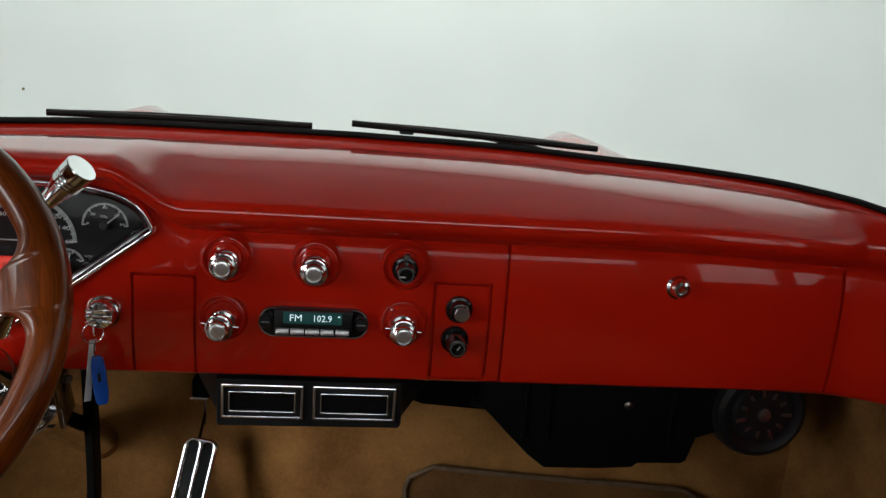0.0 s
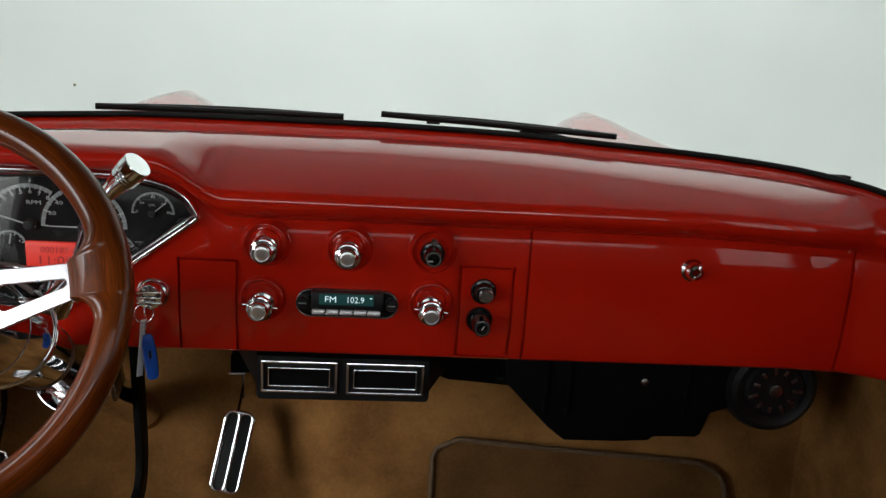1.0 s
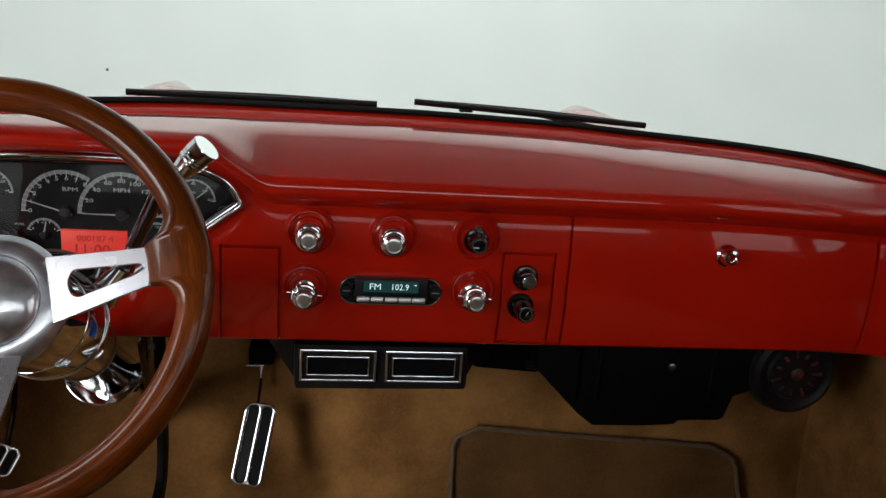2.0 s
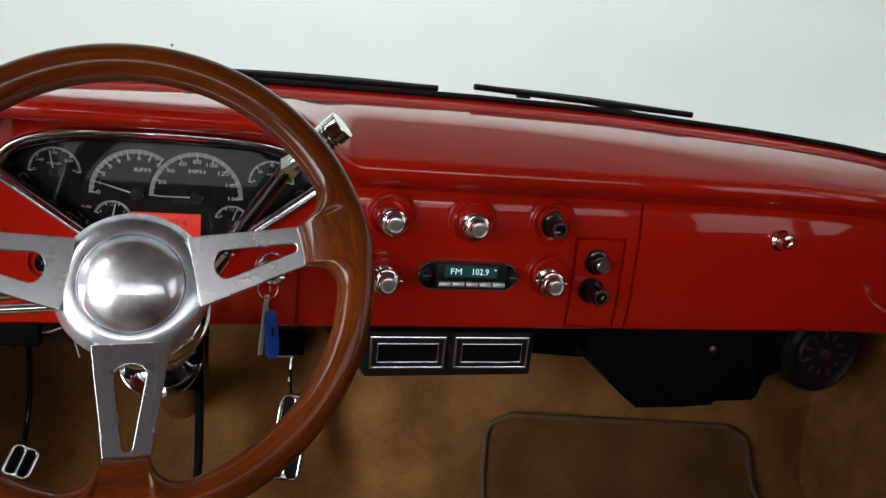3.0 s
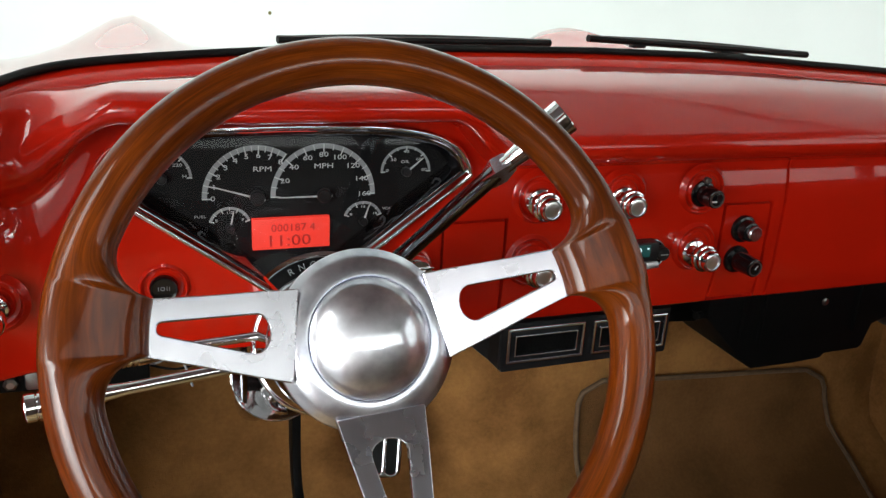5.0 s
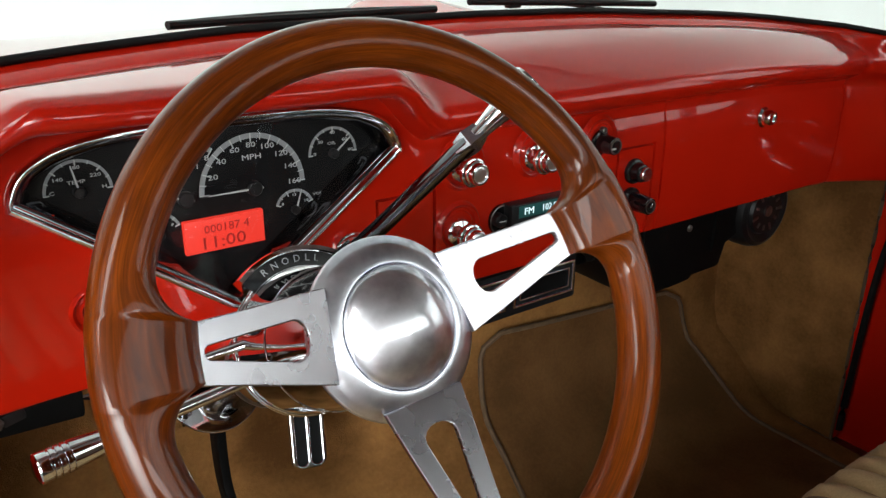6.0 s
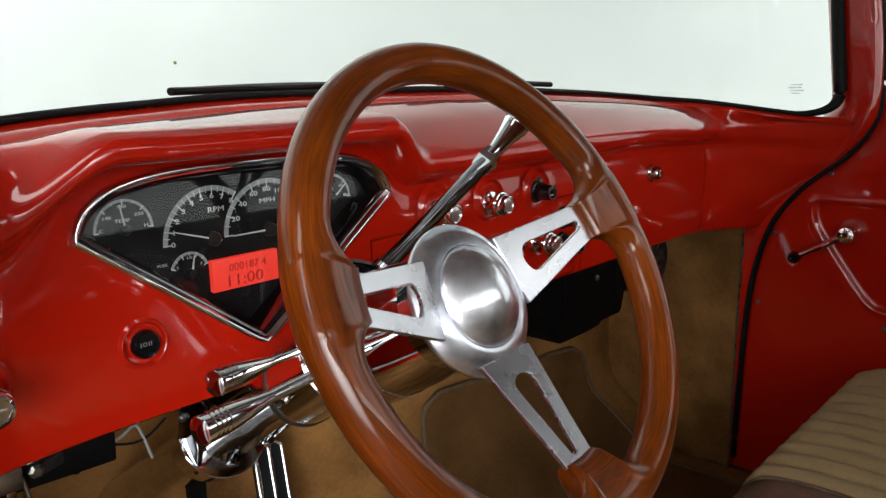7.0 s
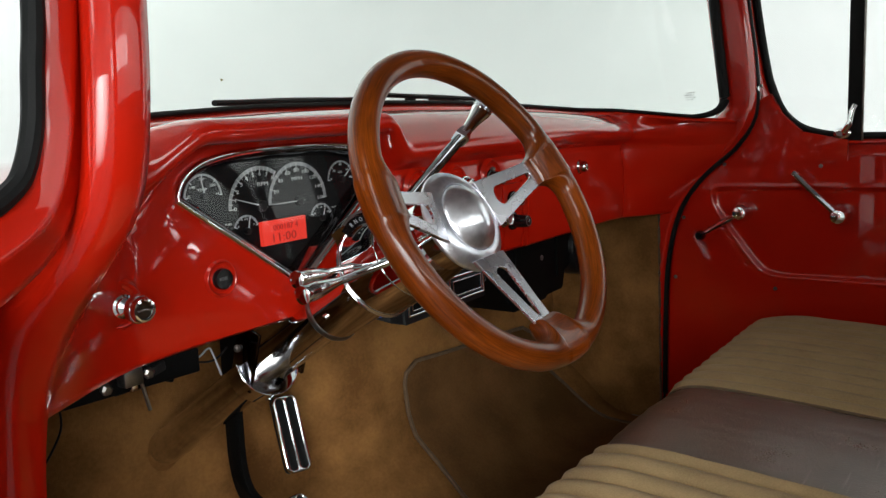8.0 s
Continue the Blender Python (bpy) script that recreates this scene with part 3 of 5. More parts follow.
# ---- ignition lock with keys ----
def build_keys():
    lock = part("ignition_lock", lathe([(0, 0), (0.0205, 0), (0.0215, 0.004), (0.0195, 0.008), (0.0175, 0.010), (0.0175, 0.018), (0.0150, 0.022), (0.0095, 0.023), (0.0085, 0.020), (0, 0.0195)], (-0.250, 0, 0.653), (0, -1, 0), 36), CHROME, DASH, "chrome ignition lock")
    for dz in (-0.006, 0.001, 0.008):
        part("wing", box((-0.266, -0.0245, 0.6512 + dz), (-0.234, -0.0215, 0.6538 + dz), 0.001), CHROME, lock, "chrome finger rib")
    keys = thing("key_ring", (-0.252, -0.026, 0.60), "split key ring with blue plastic fob hanging from the ignition", "keys")
    part("key", prism(rounded(0.018, 0.018, 0.007, cy=-0.009), 0.002, pose(-0.252, -0.024, 0.648, 90, 0, 78)), CHROME, keys, "flat nickel key")
    part("split_ring", tube([(-0.255 + 0.0120 * math.cos(a), -0.029 + 0.005 * math.sin(a), 0.6345 + 0.0110 * math.sin(a)) for a in (2 * math.pi * k / 28 for k in range(29))], 0.0007, 6, caps=False), CHROME, keys, "thin steel split ring")
    part("short_chain", tube(curve_points([(-0.252, -0.030, 0.625), (-0.2535, -0.031, 0.614), (-0.2515, -0.031, 0.603)], 5), 0.0011, 6), CHROME, keys, "short steel link")
    hang = pose(-0.2510, -0.031, 0.607, 0, -5, 20)
    part("fob", prism([(-0.0050, 0.0), (0.0046, 0.0), (0.0074, -0.006), (0.0084, -0.020), (0.0086, -0.046), (0.0074, -0.058), (0.0045, -0.0625), (-0.0042, -0.0625), (-0.0072, -0.058), (-0.0080, -0.040), (-0.0078, -0.012)], 0.0080, hang @ pose(0, 0.004, 0, 90, 0, 0), 0.0022), BLUE, keys, "blue plastic key fob", angle=40)
    part("fob_slot", turned(box((-0.002, -0.0050, -0.032), (0.002, 0.0050, -0.021), 0.001), hang), BLACK, keys, "dark slot in the fob")
    part("paper_tag", turned(box((-0.0055, -0.0004, -0.076), (0.0035, 0.0004, 0.0), 0.0003), pose(-0.2550, -0.027, 0.626, 0, 7, 52)), PAPER, keys, "narrow white paper tag")


build_keys()


# ---- gauge cluster ----
GY = 0.025


def build_cluster():
    cl = thing("gauge_cluster", (CL_X, 0, 0.624), "wide triangular instrument cluster with chrome bezel and black dials", "gauge cluster")
    # chrome bezel: flange on the dashboard, then an inner wall down to the dial plate
    fine = [(p.x, p.y) for p in curve_points([(x, z, 0) for x, z in CLUSTER[:12]], 4)] + [(CLUSTER[11][0] + (CLUSTER[12][0] - CLUSTER[11][0]) * k / 10, CLUSTER[11][1] + (CLUSTER[12][1] - CLUSTER[11][1]) * k / 10) for k in range(1, 10)] \
        + [CLUSTER[12], CLUSTER[13], CLUSTER[14]] + [(CLUSTER[14][0] + (CLUSTER[0][0] - CLUSTER[14][0]) * k / 10, CLUSTER[14][1] + (CLUSTER[0][1] - CLUSTER[14][1]) * k / 10) for k in range(1, 10)]

    def ring(off, y):
        out = []
        m = len(fine)
        for i in range(m):
            a, b = Vector(fine[i - 1]), Vector(fine[(i + 1) % m])
            d = (b - a).normalized()
            nrm = Vector((-d.y, d.x))
            p = Vector(fine[i]) + nrm * off
            out.append((p.x, y, p.y))
        return out
    rows = [ring(0.0062, 0.001), ring(0.0057, -0.0045), ring(0.0040, -0.0080), ring(0.0018, -0.0092), ring(0.0002, -0.0086), ring(-0.0008, -0.0066), ring(-0.0034, -0.0040), ring(-0.0062, -0.0030), ring(-0.0075, 0.0), ring(-0.0105, 0.008), ring(-0.0125, GY + 0.001)]
    bez = part("bezel", grid_mesh([r + [r[0]] for r in rows[:7]]), CHROME, cl, "polished chrome bezel", angle=50)
    # The chrome wall's dark reflections are painted by its colour.
    part("inner_wall", grid_mesh([r + [r[0]] for r in rows[6:]]), SHADECHROME, bez, "chrome inner wall with dark reflections put into its colour", angle=50)
    plate = bmesh.new()
    plate.faces.new([plate.verts.new(p) for p in ring(-0.004, GY)])
    got = bmesh.ops.extrude_face_region(plate, geom=plate.faces[:])
    for g in got["geom"]:
        if isinstance(g, bmesh.types.BMVert):
            g.co.y += 0.004
    part("dial_plate", plate, FACE, cl, "matt black dial plate", smooth=False)

    def dial(name, x, z, r, band, a0, a1, ticks, marks, needle, hubr, size, caption=None, cap=(0, 0)):
        x, z = x + 0.0022, z - 0.0011
        d = part(name, sector(x, z, GY - 0.001, r - band, r, a0, a1), GREYMARK, cl, "grey arc scale")
        for k in range(ticks):
            a = radians(a0 + (a1 - a0) * k / (ticks - 1))
            c, s = math.cos(a), math.sin(a)
            big = k % 2 == 0
            r0 = r - band * (1.9 if big else 1.3)
            part("tick", tube([(x + r0 * c, GY - 0.0019, z + r0 * s), (x + r * c, GY - 0.0019, z + r * s)], 0.00065 if big else 0.0004, 4), MARK, d)
        for txt, deg, rr in marks:
            a = radians(deg)
            letters(txt, size * 0.84, facing(x + rr * math.cos(a), GY - 0.0016, z + rr * math.sin(a)), MARK, d, "numeral", wide=1.42)
        if caption:
            letters(caption, size * 0.86, facing(x + cap[0], GY - 0.0016, z + cap[1]), MARK, d, "caption", wide=1.4)
        a = radians(needle)
        nd = part("needle", tube([(x - 0.15 * r * math.cos(a), GY - 0.0052, z - 0.15 * r * math.sin(a)), (x + 0.86 * r * math.cos(a), GY - 0.0052, z + 0.86 * r * math.sin(a))], [0.0012, 0.0006], 6), MARK, d, "white needle")
        part("needle_hub", lathe([(hubr, 0.0008), (hubr, 0.006), (hubr * 0.85, 0.0075), (0, 0.008)], (x, GY, z), (0, -1, 0), 24), BLACK, nd, "black needle hub")
        return d
    dial("speedometer", -0.345, 0.733, 0.0545, 0.0050, 180, 0, 17,
         [(t, 180 - 22.5 * k, 0.043) for k, t in enumerate(("0", "20", "40", "60", "80", "100", "120", "140", "160"))][1:] , 180, 0.0075, 0.0085, "MPH", (0.0, 0.031))
    dial("tachometer", -0.413, 0.7335, 0.0535, 0.0050, 180, 56, 17,
         [(str(k), 180 - 15.5 * k, 0.043) for k in range(9)], 163, 0.0075, 0.0085, "RPM", (0.006, 0.029))
    dial("temperature_gauge", -0.503, 0.756, 0.0285, 0.0026, 180, 0, 9, [("C", 176, 0.0215), ("140", 141, 0.020), ("180", 92, 0.0215), ("220", 40, 0.020), ("H", 4, 0.0215)], 100, 0.005, 0.0052, "TEMP", (-0.001, 0.0085))
    dial("oil_gauge", -0.257, 0.7555, 0.0275, 0.0026, 180, 0, 9, [("0", 176, 0.0205), ("30", 137, 0.0190), ("40", 90, 0.0215), ("60", 43, 0.0190), ("80", 4, 0.0205)], 40, 0.005, 0.0052, "OIL", (-0.001, 0.0105))
    dial("fuel_gauge", -0.4405, 0.703, 0.0215, 0.0028, 160, 20, 7, [("E", 150, 0.0150), ("1/2", 90, 0.0155), ("F", 30, 0.0150)], 78, 0.0045, 0.0045, "FUEL", (-0.0285, 0.0125))
    dial("volt_gauge", -0.303, 0.703, 0.0215, 0.0028, 160, 20, 7, [("8", 150, 0.0150), ("13", 90, 0.0155), ("18", 30, 0.0150)], 72, 0.0045, 0.0045, "VOLTS", (0.0290, 0.0125))
    lcd = part("message_display", box((-0.4170, GY - 0.0070, 0.6775), (-0.3375, GY - 0.0002, 0.7105), 0.0006), REDLCD, cl, "lit red message display")
    letters("000187 4", 0.0115, facing(-0.3755, GY - 0.0074, 0.7000), REDINK, lcd, "digits", wide=1.05)
    letters("11:00", 0.0170, facing(-0.3805, GY - 0.0074, 0.6860), REDINK, lcd, "digits", wide=1.25)
    # clear lens in front of the dials
    lens = bmesh.new()
    lens.faces.new([lens.verts.new((x, y + (z - 0.745) * 0.18, z)) for x, y, z in ring(-0.0050, 0.009)])
    ob = part("lens", lens, LENS, cl, "clear dial lens", smooth=False)
    ob.visible_shadow = False
    return cl


build_cluster()


# ---- radio ----
def build_radio():
    ra = thing("car_radio", (0.002, 0.0, 0.63), "slim retro car radio with a lit teal display", "radio")
    m = facing(0.0015, 0.004, 0.649)
    part("face_plate", prism(rounded(0.135, 0.038, 0.0185, 8), 0.008, m, 0.0012), GLOSSBLACK, ra, "black rounded radio plate")
    part("trim_ring", tube([m @ Vector((x, y, 0.0085)) for x, y in rounded(0.133, 0.036, 0.0175, 8)] + [m @ Vector((*rounded(0.133, 0.036, 0.0175, 8)[0], 0.0085))], 0.0009, 6, caps=False), STEEL, ra, "thin steel trim")
    part("nosepiece", box((-0.0455, -0.019, 0.6400), (0.0490, 0.0, 0.6690), 0.0018), BLACK, ra, "black nosepiece")
    scr = part("display", box((-0.0345, -0.0200, 0.6525), (0.0365, -0.0188, 0.6670)), TEALLCD, ra, "teal backlit display", smooth=False)
    letters("FM", 0.0118, facing(-0.0195, -0.0206, 0.6597), CYANINK, scr, "station_band", wide=1.1)
    letters("102.9", 0.0118, facing(0.0125, -0.0206, 0.6597), CYANINK, scr, "station_number", wide=0.92)
    part("status_dot", box((0.0315, -0.0207, 0.6622), (0.0342, -0.0200, 0.6636)), CYANINK, scr, smooth=False)
    for k in range(5):
        x0 = -0.0430 + 0.0180 * k
        part("push_button", turned(box((0, 0, 0), (0.0168, 0.010, 0.0080), 0.0012), pose(x0, -0.0285, 0.6412, -18, 0, 0)), BUTTON, ra, "grey push button")
    for sx in (-0.0565, 0.0600):
        kn = part("tuning_knob", lathe([(0, 0), (0.0085, 0), (0.0085, 0.010), (0.0070, 0.0120), (0, 0.0122)], (sx, -0.004, 0.652), (0, -1, 0), 24), BLACK, ra, "flat black tuning knob")
        part("marking", box((sx - 0.005, -0.0168, 0.6514), (sx + 0.005, -0.0160, 0.6526)), GREYMARK, kn, smooth=False)
    return ra


build_radio()


# ---- windscreen, gasket, wipers, cowl ----
def screen_point(u, s, back=0.0):
    """u along the windscreen from its middle, s from its foot (0) to its head (1)."""
    by, bz = base_at(u)
    a = min(1.0, abs(u) / 0.79)
    z = bz + (1.30 - bz) * s
    lean = (-0.30 * (1 - a ** 2.5) + 0.055 * a ** 2.5) * s
    return Vector((XC + u * (1 - 0.03 * s * a), by + lean + back, z))


US = [0.795 * (k / 40 - 1) for k in range(81)]


def build_windscreen():
    ws = thing("window_1", (XC, 0.17, 0.87), "wraparound green-tinted windscreen in a black rubber gasket", "windscreen", kind="structure")
    g = part("pane", grid_mesh([[screen_point(u, 0.01 + 0.99 * k / 10) for u in US] for k in range(11)]), GLASS, ws, "green-tinted curved glass", angle=80)
    g.visible_shadow = False
    loop, rad = [], []
    for k in range(15):
        loop.append(screen_point(-0.785, 1.0 - 0.90 * k / 14))
        rad.append(0.0125)
    for k in range(1, 8):
        a = 0.5 * math.pi * k / 8
        loop.append(screen_point(-0.785 + 0.042 * (1 - math.cos(a)), 0.10 * (1 - math.sin(a)) + 0.006))
        rad.append(0.0125 - 0.0075 * k / 8)
    loop += [screen_point(0.743 * (k / 40 - 1), 0.006) for k in range(41)]
    rad += [0.0043] * 41
    loop += [screen_point(0.743 * k / 40, 0.006) for k in range(1, 41)]
    for k in range(7, 0, -1):
        a = 0.5 * math.pi * k / 8
        loop.append(screen_point(0.785 - 0.042 * (1 - math.cos(a)), 0.10 * (1 - math.sin(a)) + 0.006))
    loop += [screen_point(0.785, 1.0 - 0.90 * k / 14) for k in range(14, -1, -1)]
    rad += rad[:-1][::-1]
    part("gasket", tube(loop, rad, 10), RUBBER, ws, "black rubber gasket", angle=80)
    marks = bmesh.new()
    for k, (a, b) in enumerate(((-0.011, 0.011), (-0.016, 0.010), (-0.012, 0.014), (-0.009, 0.007))):
        c = screen_point(0.742, 0.105) + Vector((-0.012, -0.004, 0.006 - 0.0055 * k))
        box(c + Vector((a * 0.6, -0.0004 - a * 0.8, -0.0007)), c + Vector((b * 0.6, -b * 0.8, 0.0007)), bm=marks)
    part("glass_mark", marks, GLASSMARK, ws, "small grey maker's mark", smooth=False)
    part("chip", lathe([(0, 0), (0.0020, 0), (0.0014, 0.0010), (0, 0.0012)], screen_point(-0.4225, 0.100) + Vector((0, -0.003, 0)), (0, -1, 0.3), 10), SPECK, ws, "small olive speck")
    return ws


build_windscreen()


def build_wiper(x0, x1, z0, z1):
    w = thing("windscreen_wiper", (x0, 0.19, z0), "black wiper blade resting along the foot of the windscreen", "wiper", "windscreen wipers")
    n = 18

    def p(s, dz=0.0, dy=0.0):
        x = x0 + (x1 - x0) * s
        y = base_at(x - XC)[0]
        return Vector((x, y + 0.010 + dy, z0 - 0.003 + (z1 - z0) * s + dz))
    part("blade", tube([p(k / n) for k in range(n + 1)], 0.0062, 8, flat=0.75), RUBBER, w, "black rubber wiper blade")
    part("spine", tube([p(k / n, 0.003 * math.sin(math.pi * k / n), 0.007) for k in range(1, n)], 0.0035, 8), BLACK, w, "black blade spine")
    arm = [p(0.42, -0.001, 0.012), p(0.55, -0.002, 0.018), p(0.75, -0.010, 0.026), p(0.93, -0.024, 0.034)]
    part("arm", tube(curve_points(arm, 5), 0.0042, 8), BLACK, w, "black wiper arm")
    part("pivot", lathe([(0.010, -0.03), (0.010, 0.004), (0.006, 0.010), (0, 0.011)], p(0.93, -0.030, 0.034), (0, 0, 1), 20), BLACK, w, "black pivot cap")
    for s in (0.22, 0.62):
        part("bridge", box(p(s, -0.004, 0.0) - Vector((0.010, 0.004, 0.004)), p(s, 0.004, 0.006) + Vector((0.010, 0.004, 0.0)), 0.002), BLACK, w, "small black bridge")


build_wiper(-0.021, -0.3690, 0.881, 0.879)
build_wiper(0.034, 0.386, 0.888, 0.874)


def build_front():
    """Bonnet and wings ahead of the windscreen."""
    fr = thing("truck_front", (XC, 0.8, GROUND), "glossy red bonnet and front wings ahead of the cab", "bonnet")
    rows = []
    for k in range(25):
        s = k / 24
        y = 0.19 + 1.30 * s
        row = []
        for q in range(41):
            u = -0.90 + 1.80 * q / 40
            yb, zb = base_at(u)
            crown = 0.835 - 0.03 * (u / 0.8) ** 2 - 0.06 * s - 0.06 * s ** 4
            wing = 0.096 * math.exp(-((abs(u) - 0.59) / (0.13 if abs(u) > 0.59 else 0.085)) ** 2) * smooth_step(0.45, 0.95, s)
            yy = yb + 0.022 + (1.50 - yb) * s
            row.append((XC + u, yy, min(zb - 0.012, crown + 0.0) + wing if s > 0.02 else zb - 0.010))
        row = [(XC - 0.93, row[0][1], 0.02), (XC - 0.925, row[0][1], row[0][2] - 0.06)] + row + [(XC + 0.925, row[-1][1], row[-1][2] - 0.06), (XC + 0.93, row[-1][1], 0.02)]
        rows.append(row)
    rows.append([(x, y + 0.02, z - 0.05 if z > 0.05 else z) for x, y, z in rows[-1]])
    rows.append([(x, y + 0.01, min(z, 0.02)) for x, y, z in rows[-1]])
    part("bonnet", grid_mesh(rows), REDX, fr, "red bonnet", angle=80)
    return fr


build_front()


# ---- steering wheel: own axes, x to the right, y up in its plane, z towards the driver ----
WHEEL_AT = Vector((-0.372, -0.324, 0.7383))
WHEEL_TILT = 28.57
SPOKES = (12.4, 171.9, 272.3)
R_OUT, R_IN, R_LOBE = 0.1978, 0.1666, 0.1400


def build_wheel():
    m = pose(0, 0, 0, 90 - WHEEL_TILT, 0, 1.47)
    wheel = thing("steering_wheel", WHEEL_AT, "three-spoke steering wheel with varnished wood rim and polished centre", "steering wheel", turn=m)
    # rim with lobes that carry the spokes
    bm = bmesh.new()
    uv = bm.loops.layers.uv.new("grain")
    n, seg = 720, 24
    rings = []
    for k in range(n):
        deg = 360 * k / n
        near = min(abs((deg - s + 180) % 360 - 180) for s in SPOKES)
        t = min(1.0, max(0.0, (near - 7.0) / 9.5))
        lobe = 1 - math.sqrt(1 - (1 - t) ** 2)
        r_in = R_IN + (R_LOBE - R_IN) * lobe
        ring = []
        for q in range(seg):
            a = 2 * math.pi * q / seg
            c, s = math.cos(a), math.sin(a)
            mid, half = (R_OUT + r_in) / 2, (R_OUT - r_in) / 2
            r = mid + half * math.copysign(abs(c) ** (1.0 - 0.50 * lobe), c)
            inward = max(0.0, (R_IN + 0.012 - r) / (R_IN + 0.012 - R_LOBE)) * lobe
            thick = 0.0161 * (1 - 0.15 * inward)
            w = thick * math.copysign(abs(s) ** (0.95 - 0.33 * lobe), s) - 0.0125 * inward ** 1.1
            t = radians(deg)
            ring.append(bm.verts.new((r * math.cos(t), r * math.sin(t), w)))
        rings.append(ring)
    for k in range(n):
        a, b = rings[k], rings[(k + 1) % n]
        for q in range(seg):
            j = (q + 1) % seg
            f = bm.faces.new((a[q], b[q], b[j], a[j]))
            for loop, (uu, vv) in zip(f.loops, ((k, q), (k + 1, q), (k + 1, q + 1), (k, q + 1))):
                loop[uv].uv = (uu / n, vv / seg)
    part("rim", bm, WOOD, wheel, "varnished walnut rim", local=True, angle=70)
    # spokes
    for s in SPOKES:
        outline = [(0.050, -0.0310), (0.075, -0.0275), (0.112, -0.0215), (0.1455, -0.0170), (0.1475, -0.0150), (0.1475, 0.0150), (0.1455, 0.0170), (0.112, 0.0215), (0.075, 0.0275), (0.050, 0.0310)]
        slot = []
        for k in range(9):
            a = radians(90 + 180 * k / 8)
            slot.append((0.0765 + 0.0115 * math.cos(a) * 0.8, 0.0125 * math.sin(a)))
        for k in range(7):
            a = radians(-90 + 180 * k / 6)
            slot.append((0.1330 + 0.0035 * math.cos(a), 0.0040 * math.sin(a)))
        sp = prism(outline, 0.0045, None, 0.0008, holes=[slot])
        for v in sp.verts:
            f = (v.co.x - 0.05) / 0.0975
            v.co.z += -0.0395 + 0.0265 * max(0.0, f)
        turned(sp, pose(0, 0, 0, 0, 0, s))
        part("spoke", sp, BRUSH, wheel, "satin aluminium slotted spoke", local=True, angle=12)
    hub = lathe([(0.050, -0.054), (0.0622, -0.0500), (0.0634, -0.0480), (0.0634, -0.0455), (0.0626, -0.0441), (0.0616, -0.0434), (0.0594, -0.0404), (0.0560, -0.0377), (0.0520, -0.0358), (0.0480, -0.0346), (0.0445, -0.0341), (0.0430, -0.0342), (0.0423, -0.0352)], (0, 0, 0), (0, 0, 1), 84)
    part("hub_ring", hub, RING, wheel, "polished aluminium hub ring", local=True, angle=42)
    dome = lathe([(0.0420, -0.0352), (0.0417, -0.0338), (0.0404, -0.0320), (0.0372, -0.0289), (0.0325, -0.0254), (0.0268, -0.0221), (0.0200, -0.0191), (0.0110, -0.0168), (0.0050, -0.0161), (0, -0.0159)], (0, 0, 0), (0, 0, 1), 72)
    part("horn_button", dome, DOME, wheel, "domed polished horn button", local=True, angle=60)
    part("adapter", lathe([(0.0500, -0.055), (0.0480, -0.080), (0.0400, -0.085), (0.0400, -0.100)], (0, 0, 0), (0, 0, 1), 48), CHROME, wheel, "chrome wheel adapter", local=True)
    return wheel, Matrix.Translation(WHEEL_AT) @ m


WHEEL, WHEEL_M = build_wheel()


# ---- steering column with its levers ----
COL_A = WHEEL_M @ Vector((0, 0, -0.085))      # behind the wheel
COL_T = Vector((-0.372, -0.170, 0.658))       # tilt joint
COL_F = Vector((-0.385, 0.390, 0.287))        # foot at the toe board
COL_D = (COL_F - COL_T).normalized()


